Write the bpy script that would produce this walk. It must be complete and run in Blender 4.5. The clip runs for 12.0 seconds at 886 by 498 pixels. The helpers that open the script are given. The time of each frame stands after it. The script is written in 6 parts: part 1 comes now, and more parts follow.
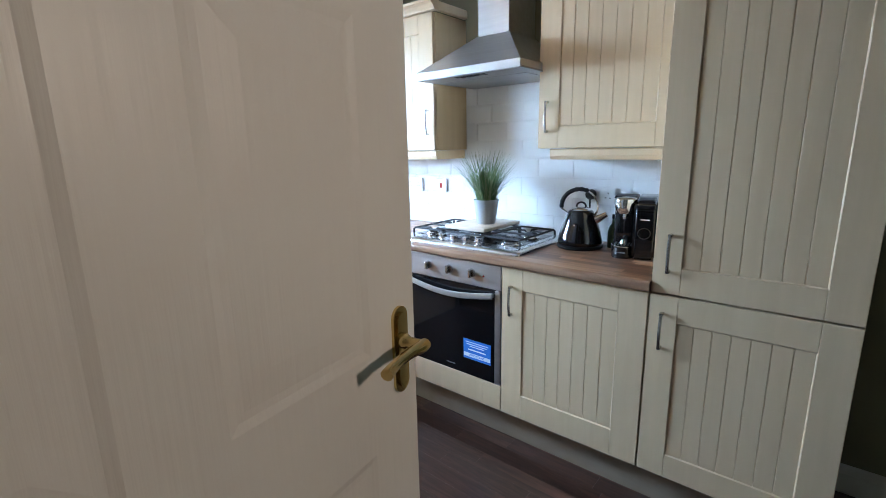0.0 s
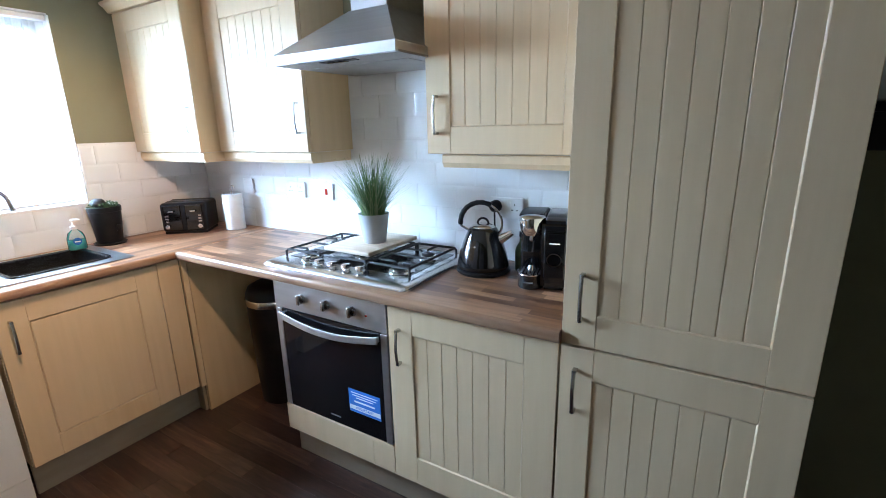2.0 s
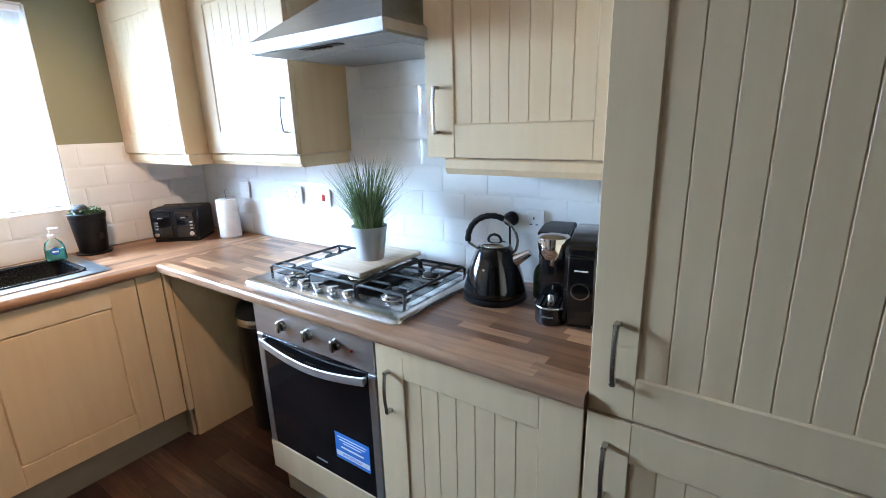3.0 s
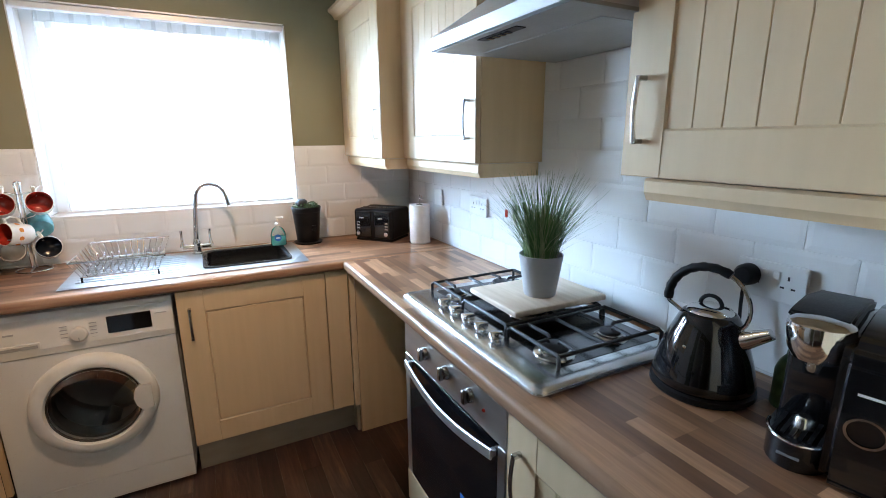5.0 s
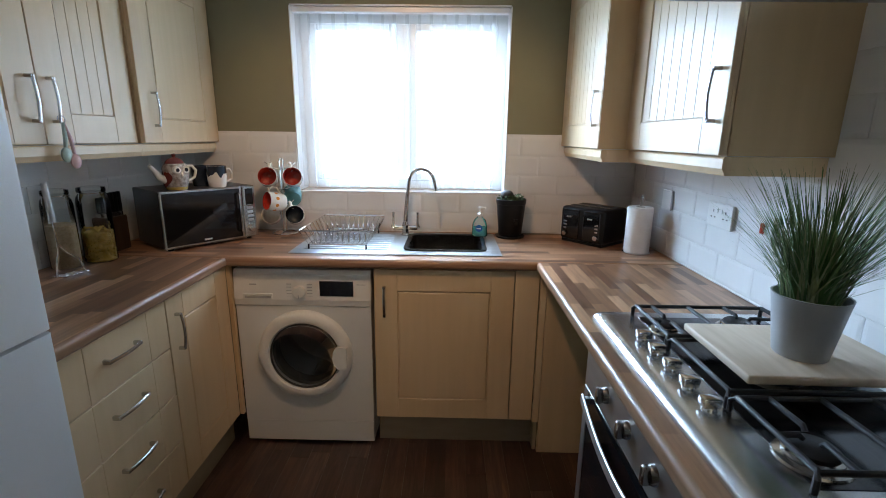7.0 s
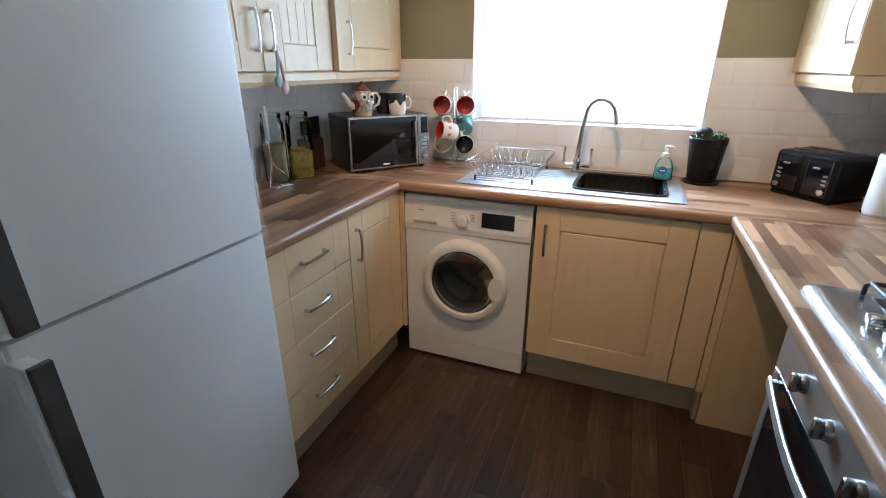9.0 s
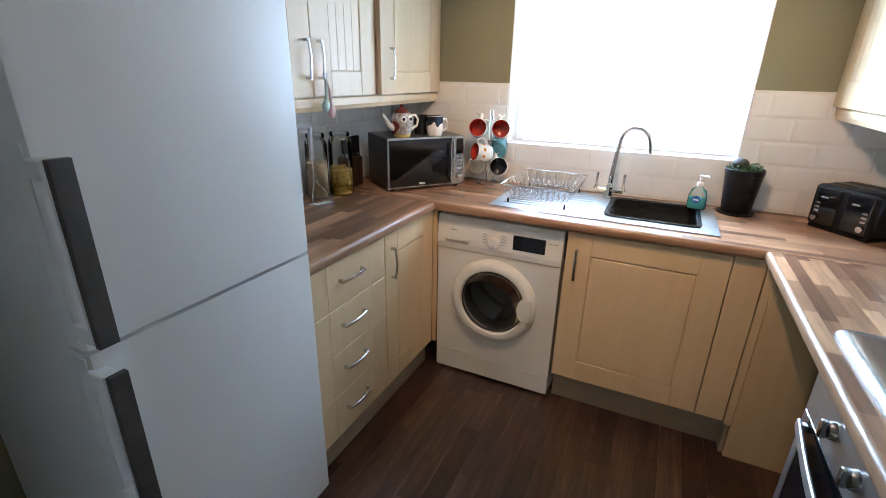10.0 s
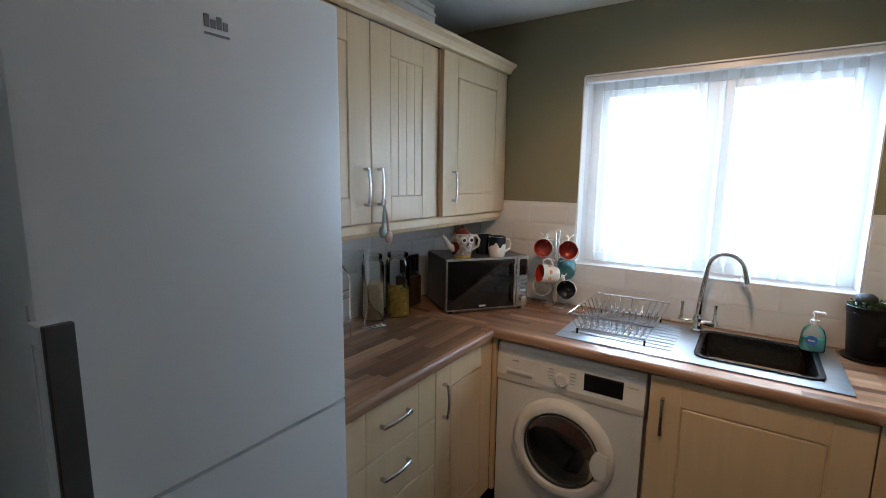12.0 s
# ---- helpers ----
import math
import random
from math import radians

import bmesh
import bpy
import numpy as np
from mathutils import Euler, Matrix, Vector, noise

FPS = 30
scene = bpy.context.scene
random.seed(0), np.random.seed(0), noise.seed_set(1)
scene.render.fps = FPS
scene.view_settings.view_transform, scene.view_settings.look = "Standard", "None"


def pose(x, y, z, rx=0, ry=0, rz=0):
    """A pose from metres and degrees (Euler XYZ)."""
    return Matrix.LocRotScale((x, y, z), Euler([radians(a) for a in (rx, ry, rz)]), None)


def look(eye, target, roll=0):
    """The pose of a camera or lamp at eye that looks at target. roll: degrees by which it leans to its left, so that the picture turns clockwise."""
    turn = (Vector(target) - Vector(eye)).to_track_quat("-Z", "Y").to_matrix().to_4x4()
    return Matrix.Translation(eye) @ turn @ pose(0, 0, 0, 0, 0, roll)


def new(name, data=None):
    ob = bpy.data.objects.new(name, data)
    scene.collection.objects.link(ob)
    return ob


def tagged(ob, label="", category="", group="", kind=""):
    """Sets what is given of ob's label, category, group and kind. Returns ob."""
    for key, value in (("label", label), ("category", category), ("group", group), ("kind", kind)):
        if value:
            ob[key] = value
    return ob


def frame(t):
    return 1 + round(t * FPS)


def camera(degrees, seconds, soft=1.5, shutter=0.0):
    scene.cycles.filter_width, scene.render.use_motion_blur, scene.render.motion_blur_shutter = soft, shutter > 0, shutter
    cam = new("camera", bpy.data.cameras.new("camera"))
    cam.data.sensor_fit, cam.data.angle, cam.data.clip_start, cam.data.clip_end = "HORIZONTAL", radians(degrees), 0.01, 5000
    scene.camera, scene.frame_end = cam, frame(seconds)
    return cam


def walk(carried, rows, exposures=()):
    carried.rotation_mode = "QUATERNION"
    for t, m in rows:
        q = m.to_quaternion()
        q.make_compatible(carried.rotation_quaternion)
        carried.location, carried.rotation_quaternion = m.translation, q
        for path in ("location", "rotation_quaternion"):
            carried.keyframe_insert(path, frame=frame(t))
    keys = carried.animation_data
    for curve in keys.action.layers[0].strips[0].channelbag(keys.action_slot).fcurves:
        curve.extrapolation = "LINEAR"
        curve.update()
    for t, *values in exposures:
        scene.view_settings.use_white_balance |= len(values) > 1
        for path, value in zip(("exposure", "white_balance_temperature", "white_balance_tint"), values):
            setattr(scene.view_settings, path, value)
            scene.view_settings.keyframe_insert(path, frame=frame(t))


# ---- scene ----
cam = camera(87.9, 12.0, soft=0.9)
PATH = [
    (0, (2.956, -2.256, 1.385), (1.699, -0.76, 0.956), -1.1),
    (0.5, (2.881, -2.192, 1.437), (1.817, -0.575, 0.934), -1.3),
    (1, (2.872, -2.042, 1.448), (1.861, -0.394, 0.938), -1.2),
    (1.5, (2.866, -1.902, 1.469), (1.863, -0.247, 0.963), -1.1),
    (2, (2.854, -1.771, 1.469), (1.846, -0.121, 0.958), -1.3),
    (2.5, (2.811, -1.638, 1.462), (1.783, 0.001, 0.953), -1.3),
    (2.7, (2.793, -1.57, 1.472), (1.74, 0.049, 0.955), -1.5),
    (4.3, (2.685, -1.198, 1.462), (1.189, 0.046, 1.001), -0.5),
    (4.5, (2.688, -1.195, 1.475), (1.124, -0.04, 1.004), -0.7),
    (5, (2.641, -1.131, 1.455), (0.912, -0.239, 0.994), -0.4),
    (5.5, (2.581, -1.066, 1.424), (0.741, -0.426, 0.972), 0.1),
    (6, (2.528, -1.031, 1.427), (0.629, -0.606, 0.969), 0.3),
    (6.5, (2.487, -0.999, 1.43), (0.553, -0.797, 0.959), 0.5),
    (7, (2.451, -0.963, 1.412), (0.508, -0.993, 0.939), 0.7),
    (7.5, (2.415, -0.952, 1.409), (0.496, -1.21, 0.907), 0.8),
    (7.7, (2.403, -0.955, 1.405), (0.503, -1.299, 0.884), 0.8),
    (9.3, (2.417, -0.969, 1.397), (0.71, -1.696, 0.649), 0.5),
    (9.5, (2.431, -0.97, 1.399), (0.725, -1.718, 0.67), 0.9),
    (10, (2.456, -0.983, 1.466), (0.764, -1.779, 0.756), 1.2),
    (10.5, (2.476, -0.992, 1.511), (0.774, -1.849, 0.904), 1.1),
    (11, (2.465, -0.981, 1.541), (0.764, -1.915, 1.056), 0.9),
    (11.5, (2.402, -0.992, 1.546), (0.719, -2.008, 1.176), 0.6),
    (12, (2.279, -1.04, 1.54), (0.64, -2.145, 1.239), 0.7),
]
EXPOSURES = [(0, -0.07, 5950, 17), (0.7, -0.02, 6000, 17), (1.5, -0.05, 6000, 17), (2.5, -0.07, 6050, 17), (4.5, -0.35, 6300, 17), (5.5, -0.90, 6350, 17), (6.5, -1.34, 6450, 17), (7.5, -1.41, 6500, 17), (9.5, -0.46, 6300, 17), (10.5, -0.51, 6350, 17), (11.2, -0.94, 6500, 17), (12, -1.50, 6450, 17)]
walk(cam, [(t, look(eye, target, roll)) for t, eye, target, roll in PATH], exposures=EXPOSURES)

# ---- world, lamps ----
world = bpy.data.worlds.new("sky")
scene.world = world
world.use_nodes = True
sky = world.node_tree.nodes.new("ShaderNodeTexSky")
sky.sky_type, sky.sun_disc, sky.sun_elevation, sky.sun_rotation = "NISHITA", False, radians(38), radians(200)
world.node_tree.links.new(sky.outputs[0], world.node_tree.nodes["Background"].inputs[0])
world.node_tree.nodes["Background"].inputs[1].default_value = 0.15


def lamp(name, kind, energy, colour, m, **more):
    data = bpy.data.lights.new(name, kind)
    data.energy, data.color = energy, colour
    for key, value in more.items():
        if key == "size":
            data.size = value
        elif key == "size_y":
            data.shape, data.size_y = "RECTANGLE", value
        elif key == "radius":
            data.shadow_soft_size = value
        elif key == "cone":
            data.spot_size, data.spot_blend = radians(value), 0.6
    ob = new(name, data)
    ob.matrix_world = m
    return ob


BACKDROP = 22.0
SKY_POWER, LAMP_POWER, SPOT_POWER = 3650, 76, 36
lamp("sky_light", "AREA", SKY_POWER, (0.50, 0.75, 1.0), look((-1.7, -2.72, 2.55), (1.7, -0.25, 0.95)), size=3.3, size_y=2.3)
lamp("ceiling_spot", "SPOT", LAMP_POWER, (1.0, 0.65, 0.36), look((1.30, -1.22, 2.215), (0.07, -1.24, 1.05)), cone=90, radius=0.03)
lamp("ceiling_bulb", "POINT", 3.0, (1.0, 0.66, 0.36), pose(1.42, -1.2, 2.20), radius=0.04)
lamp("wall_lamp_bulb", "SPOT", SPOT_POWER, (1.0, 0.81, 0.58), look((4.10, -1.45, 1.70), (2.50, -1.95, 1.15)), cone=62, radius=0.05)

# ---- materials ----


def material(name, colour=(0.8, 0.8, 0.8), rough=0.5, metal=0.0, spec=0.5, coat=0.0):
    m = bpy.data.materials.new(name)
    m.use_nodes = True
    p = m.node_tree.nodes["Principled BSDF"]
    p.inputs["Base Color"].default_value = (*colour, 1)
    p.inputs["Roughness"].default_value = rough
    p.inputs["Metallic"].default_value = metal
    p.inputs["Specular IOR Level"].default_value = spec
    p.inputs["Coat Weight"].default_value = coat
    p.inputs["Coat Roughness"].default_value = 0.05
    return m


def node(m, kind, **inputs):
    n = m.node_tree.nodes.new(kind)
    for key, value in inputs.items():
        n.inputs[key.replace("_", " ")].default_value = value
    return n


def join(m, a, out, b, into):
    m.node_tree.links.new(a.outputs[out], b.inputs[into])


def coords(m, scale=(1, 1, 1), turn=(0, 0, 0), shuffle=False):
    geo = m.node_tree.nodes.new("ShaderNodeNewGeometry")
    mp = m.node_tree.nodes.new("ShaderNodeMapping")
    mp.inputs["Scale"].default_value = scale
    mp.inputs["Rotation"].default_value = turn
    join(m, geo, "Position", mp, "Vector")
    if shuffle:
        info = m.node_tree.nodes.new("ShaderNodeObjectInfo")
        mul = m.node_tree.nodes.new("ShaderNodeVectorMath")
        mul.operation = "MULTIPLY"
        mul.inputs[1].default_value = (37.0, 19.0, 11.0)
        join(m, info, "Random", mul, 0)
        join(m, mul, 0, mp, "Location")
    return mp


def ramp(m, stops):
    r = m.node_tree.nodes.new("ShaderNodeValToRGB")
    while len(r.color_ramp.elements) < len(stops):
        r.color_ramp.elements.new(0.5)
    for e, (at, c) in zip(r.color_ramp.elements, stops):
        e.position, e.color = at, (*c, 1)
    return r


def mottled(name, a, b, rough, scale=(6, 6, 6), fine=(80, 80, 80), bump=0.1, metal=0.0, spec=0.5, lo=0.35, hi=0.65, rough_spread=0.08, coat=0.0, shuffle=False):
    """Two tones mixed by a large noise, with a fine noise for relief and roughness."""
    m = material(name, a, rough, metal, spec, coat)
    p = m.node_tree.nodes["Principled BSDF"]
    n1 = node(m, "ShaderNodeTexNoise", Scale=1.0, Detail=5.0)
    join(m, coords(m, scale, shuffle=shuffle), "Vector", n1, "Vector")
    r = ramp(m, [(lo, a), (hi, b)])
    join(m, n1, "Fac", r, "Fac")
    join(m, r, "Color", p, "Base Color")
    n2 = node(m, "ShaderNodeTexNoise", Scale=1.0, Detail=4.0)
    join(m, coords(m, fine), "Vector", n2, "Vector")
    mr = node(m, "ShaderNodeMapRange")
    mr.inputs["To Min"].default_value, mr.inputs["To Max"].default_value = rough - rough_spread, rough + rough_spread
    join(m, n2, "Fac", mr, "Value")
    join(m, mr, "Result", p, "Roughness")
    b_ = node(m, "ShaderNodeBump", Strength=bump, Distance=0.002)
    join(m, n2, "Fac", b_, "Height")
    join(m, b_, "Normal", p, "Normal")
    return m


def worktop_material(name, along_y):
    """Printed block-board laminate: staggered strips of several browns with grain along the strip."""
    m = material(name, rough=0.3)
    p = m.node_tree.nodes["Principled BSDF"]
    turn = (0, 0, radians(-90)) if along_y else (0, 0, 0)
    at = coords(m, (1, 1, 1), turn)
    bricks = m.node_tree.nodes.new("ShaderNodeTexBrick")
    for key, value in (("Scale", 1.0), ("Mortar Size", 0.0), ("Bias", 0.0), ("Brick Width", 0.31), ("Row Height", 0.037)):
        bricks.inputs[key].default_value = value
    bricks.inputs["Color1"].default_value, bricks.inputs["Color2"].default_value = (0, 0, 0, 1), (1, 1, 1, 1)
    bricks.offset, bricks.offset_frequency, bricks.squash, bricks.squash_frequency = 0.37, 3, 0.7, 2
    join(m, at, "Vector", bricks, "Vector")
    tone = ramp(m, [(0.0, (0.135, 0.062, 0.034)), (0.35, (0.255, 0.132, 0.072)), (0.7, (0.400, 0.222, 0.124)), (1.0, (0.53, 0.310, 0.180))])
    join(m, bricks, "Color", tone, "Fac")
    grain = node(m, "ShaderNodeTexNoise", Scale=1.0, Detail=7.0, Roughness=0.65)
    join(m, coords(m, (55, 4, 30) if along_y else (4, 55, 30)), "Vector", grain, "Vector")
    gr = ramp(m, [(0.3, (0.62, 0.60, 0.58)), (0.7, (1.15, 1.12, 1.1))])
    join(m, grain, "Fac", gr, "Fac")
    mix = m.node_tree.nodes.new("ShaderNodeMix")
    mix.data_type, mix.blend_type = "RGBA", "MULTIPLY"
    mix.inputs["Factor"].default_value = 1.0
    join(m, tone, "Color", mix, 6)
    join(m, gr, "Color", mix, 7)
    join(m, mix, 2, p, "Base Color")
    b_ = node(m, "ShaderNodeBump", Strength=0.06, Distance=0.001)
    join(m, grain, "Fac", b_, "Height")
    join(m, b_, "Normal", p, "Normal")
    return m


def plank_material():
    m = material("dark_oak_vinyl", rough=0.30, spec=0.7)
    p = m.node_tree.nodes["Principled BSDF"]
    info = m.node_tree.nodes.new("ShaderNodeObjectInfo")
    tone = ramp(m, [(0.0, (0.044, 0.0205, 0.0145)), (0.4, (0.066, 0.032, 0.022)), (0.8, (0.091, 0.0455, 0.032)), (1.0, (0.128, 0.069, 0.050))])
    join(m, info, "Random", tone, "Fac")
    grain = node(m, "ShaderNodeTexNoise", Scale=1.0, Detail=9.0, Roughness=0.72, Distortion=1.1)
    join(m, coords(m, (3.2, 34, 1), shuffle=True), "Vector", grain, "Vector")
    gr = ramp(m, [(0.30, (0.36, 0.33, 0.31)), (0.50, (0.90, 0.90, 0.90)), (0.72, (1.85, 1.75, 1.65))])
    join(m, grain, "Fac", gr, "Fac")
    cloud = node(m, "ShaderNodeTexNoise", Scale=1.0, Detail=3.0)
    join(m, coords(m, (3, 14, 1), shuffle=True), "Vector", cloud, "Vector")
    cr = ramp(m, [(0.3, (0.65, 0.65, 0.65)), (0.7, (1.25, 1.22, 1.2))])
    join(m, cloud, "Fac", cr, "Fac")
    last = tone
    out = "Color"
    for r in (gr, cr):
        mix = m.node_tree.nodes.new("ShaderNodeMix")
        mix.data_type, mix.blend_type = "RGBA", "MULTIPLY"
        mix.inputs["Factor"].default_value = 1.0
        join(m, last, out, mix, 6)
        join(m, r, "Color", mix, 7)
        last, out = mix, 2
    join(m, last, out, p, "Base Color")
    b_ = node(m, "ShaderNodeBump", Strength=0.15, Distance=0.001)
    join(m, grain, "Fac", b_, "Height")
    join(m, b_, "Normal", p, "Normal")
    return m


def glass_material(name, colour=(1, 1, 1), rough=0.0, mix=0.85):
    """Thin clear glass: mostly see-through with a mirror-like sheen."""
    m = bpy.data.materials.new(name)
    m.use_nodes = True
    t = m.node_tree
    t.nodes.remove(t.nodes["Principled BSDF"])
    clear = node(m, "ShaderNodeBsdfTransparent", Color=(*colour, 1))
    gloss = node(m, "ShaderNodeBsdfGlossy", Roughness=rough)
    blend = node(m, "ShaderNodeMixShader")
    fres = node(m, "ShaderNodeFresnel", IOR=1.5)
    join(m, fres, "Fac", blend, 0)
    join(m, clear, "BSDF", blend, 1)
    join(m, gloss, "BSDF", blend, 2)
    join(m, blend, "Shader", t.nodes["Material Output"], "Surface")
    return m


def voile_material():
    m = bpy.data.materials.new("blind_voile")
    m.use_nodes = True
    t = m.node_tree
    t.nodes.remove(t.nodes["Principled BSDF"])
    clear = node(m, "ShaderNodeBsdfTransparent")
    soft = node(m, "ShaderNodeBsdfTranslucent", Color=(0.90, 0.97, 0.98, 1))
    matte = node(m, "ShaderNodeBsdfDiffuse", Color=(0.85, 0.87, 0.87, 1))
    a, b = node(m, "ShaderNodeMixShader", Fac=0.06), node(m, "ShaderNodeMixShader", Fac=0.885)
    join(m, soft, "BSDF", a, 1)
    join(m, matte, "BSDF", a, 2)
    join(m, a, "Shader", b, 1)
    join(m, clear, "BSDF", b, 2)
    join(m, b, "Shader", t.nodes["Material Output"], "Surface")
    return m


CREAM = mottled("cream_foil", (0.69, 0.515, 0.315), (0.725, 0.545, 0.34), 0.36, (30, 30, 2.2), (220, 220, 9), 0.05)
CARCASS = mottled("cream_board", (0.63, 0.455, 0.265), (0.67, 0.49, 0.29), 0.4, (25, 25, 2), (200, 200, 9), 0.04)
# cream taken darker, so the shade under the units sits in the colour
PLINTH = mottled("shaded_plinth_board", (0.34, 0.27, 0.195), (0.39, 0.315, 0.23), 0.45, (4, 4, 20), (90, 90, 300), 0.05)
OLIVE = mottled("olive_wall_paint", (0.225, 0.215, 0.135), (0.245, 0.232, 0.148), 0.7, (2, 2, 2), (260, 260, 260), 0.12)
CEILING = mottled("ceiling_paint", (0.72, 0.72, 0.70), (0.78, 0.78, 0.76), 0.8, (2, 2, 2), (150, 150, 150), 0.15)
TILE = mottled("glazed_tile", (0.745, 0.745, 0.735), (0.80, 0.80, 0.79), 0.10, (3, 3, 3), (25, 25, 25), 0.05, rough_spread=0.04, shuffle=True)
GROUT = mottled("grout", (0.70, 0.695, 0.68), (0.77, 0.765, 0.75), 0.85, (8, 8, 8), (300, 300, 300), 0.3)
DOOR_WHITE = mottled("white_gloss_paint", (0.74, 0.72, 0.68), (0.80, 0.78, 0.74), 0.42, (3, 3, 3), (110, 110, 3.5), 0.30)
TRIM_WHITE = mottled("trim_paint", (0.70, 0.68, 0.64), (0.78, 0.76, 0.72), 0.4, (3, 3, 3), (60, 60, 60), 0.06)
UPVC = mottled("white_upvc", (0.84, 0.85, 0.85), (0.88, 0.89, 0.89), 0.3, (3, 3, 3), (60, 60, 60), 0.03)
ENAMEL = mottled("white_enamel", (0.72, 0.73, 0.72), (0.76, 0.77, 0.76), 0.28, (2, 2, 2), (150, 150, 150), 0.003, rough_spread=0.02)
FRIDGE_WHITE = mottled("fridge_lacquer", (0.68, 0.70, 0.71), (0.72, 0.74, 0.75), 0.40, (1.5, 1.5, 1.5), (240, 240, 240), 0.12)
WHITE_PLASTIC = mottled("white_plastic", (0.74, 0.74, 0.72), (0.80, 0.80, 0.78), 0.35, (10, 10, 10), (150, 150, 150), 0.03)
BLACK_PLASTIC = mottled("black_plastic", (0.006, 0.006, 0.007), (0.011, 0.011, 0.012), 0.38, (12, 12, 12), (220, 220, 220), 0.08, spec=0.2)
BOWL_BLACK = mottled("black_bowl", (0.004, 0.004, 0.005), (0.007, 0.007, 0.008), 0.26, (12, 12, 12), (200, 200, 200), 0.03, spec=0.3)
BLACK_GLOSS = mottled("black_gloss", (0.006, 0.006, 0.007), (0.010, 0.010, 0.011), 0.08, (9, 9, 9), (90, 90, 90), 0.01, rough_spread=0.03, coat=0.4)
BLACK_GLASS = mottled("oven_glass", (0.005, 0.005, 0.006), (0.008, 0.008, 0.009), 0.06, (5, 5, 5), (60, 60, 60), 0.0, rough_spread=0.03)
STEEL = mottled("brushed_steel", (0.56, 0.565, 0.57), (0.61, 0.615, 0.62), 0.38, (2, 40, 40), (10, 900, 900), 0.03, metal=1.0, rough_spread=0.05)
HOOD_BASE = mottled("painted_hood_base", (0.34, 0.34, 0.335), (0.40, 0.40, 0.395), 0.5, (6, 6, 6), (120, 120, 120), 0.04, metal=0.6)
# near-black steel: the dark room's reflection is put into the colour
STEEL_REFLECT_DARK = mottled("dark_reflection_steel", (0.075, 0.075, 0.08), (0.11, 0.11, 0.115), 0.2, (2, 40, 40), (10, 900, 900), 0.03, metal=1.0, rough_spread=0.05)
SATIN = mottled("satin_aluminium", (0.58, 0.58, 0.57), (0.66, 0.66, 0.65), 0.36, (20, 20, 20), (300, 300, 300), 0.03, metal=0.85)
HOB_STEEL = mottled("hob_steel", (0.64, 0.65, 0.66), (0.70, 0.71, 0.72), 0.25, (2, 40, 40), (10, 900, 900), 0.015, metal=1.0, rough_spread=0.05)
STEEL_SINK = mottled("sink_steel", (0.44, 0.45, 0.455), (0.49, 0.50, 0.505), 0.33, (40, 4, 40), (900, 12, 900), 0.03, metal=1.0, rough_spread=0.05)
CHROME = mottled("chrome", (0.72, 0.72, 0.72), (0.80, 0.80, 0.80), 0.10, (20, 20, 20), (200, 200, 200), 0.01, metal=1.0, rough_spread=0.04)
NICKEL = mottled("satin_nickel", (0.50, 0.49, 0.47), (0.60, 0.59, 0.57), 0.24, (20, 20, 20), (300, 300, 300), 0.03, metal=1.0)
BRASS = mottled("polished_brass", (0.62, 0.44, 0.16), (0.72, 0.54, 0.24), 0.2, (25, 25, 25), (200, 200, 200), 0.05, metal=1.0)
IRON = mottled("cast_iron_enamel", (0.010, 0.010, 0.011), (0.020, 0.020, 0.022), 0.5, (20, 20, 20), (300, 300, 300), 0.2)
BOARD_WOOD = mottled("beech_board", (0.62, 0.49, 0.36), (0.73, 0.60, 0.47), 0.55, (5, 40, 10), (10, 220, 60), 0.12)
BLOCK_WOOD = mottled("dark_block_wood", (0.060, 0.036, 0.024), (0.11, 0.068, 0.045), 0.45, (20, 20, 5), (200, 200, 30), 0.1)
POT_GREY = mottled("grey_pot", (0.34, 0.35, 0.36), (0.42, 0.43, 0.44), 0.55, (8, 8, 8), (160, 160, 160), 0.08)
GRASS_A = mottled("grass_blade", (0.055, 0.125, 0.034), (0.115, 0.205, 0.062), 0.45, (60, 60, 14), (200, 200, 30), 0.05)
GRASS_B = mottled("grass_blade_pale", (0.15, 0.20, 0.075), (0.26, 0.29, 0.14), 0.5, (60, 60, 14), (200, 200, 30), 0.05)
PAPER = mottled("kitchen_paper", (0.78, 0.77, 0.74), (0.84, 0.83, 0.80), 0.9, (25, 25, 25), (260, 260, 260), 0.5)
WORKTOP_X, WORKTOP_Y = worktop_material("block_laminate_x", False), worktop_material("block_laminate_y", True)
WORKTOP_EDGE = mottled("laminate_edge", (0.27, 0.150, 0.088), (0.38, 0.225, 0.135), 0.28, (4, 4, 60), (30, 30, 300), 0.004, rough_spread=0.015)
PLANK = plank_material()
GLASS, VOILE = glass_material("window_glass"), voile_material()
PORT_GLASS = glass_material("porthole_glass", (0.42, 0.44, 0.45))
RUBBER_GREY = mottled("grey_rubber", (0.10, 0.10, 0.10), (0.14, 0.14, 0.14), 0.5, (20, 20, 20), (200, 200, 200), 0.1)
JAR_GLASS = glass_material("jar_glass", (0.96, 0.98, 0.97))
OWL = mottled("owl_glaze", (0.22, 0.19, 0.17), (0.52, 0.48, 0.43), 0.25, (70, 70, 70), (120, 120, 120), 0.03)
MAROON = mottled("maroon_glaze", (0.12, 0.022, 0.018), (0.17, 0.032, 0.026), 0.2, (30, 30, 30), (120, 120, 120), 0.03)
DARK_GLASS = mottled("smoked_glass", (0.014, 0.015, 0.016), (0.030, 0.031, 0.032), 0.05, (6, 6, 6), (60, 60, 60), 0.0, rough_spread=0.02)
RED_GLAZE = mottled("red_glaze", (0.42, 0.030, 0.018), (0.52, 0.05, 0.03), 0.15, (30, 30, 30), (120, 120, 120), 0.03)
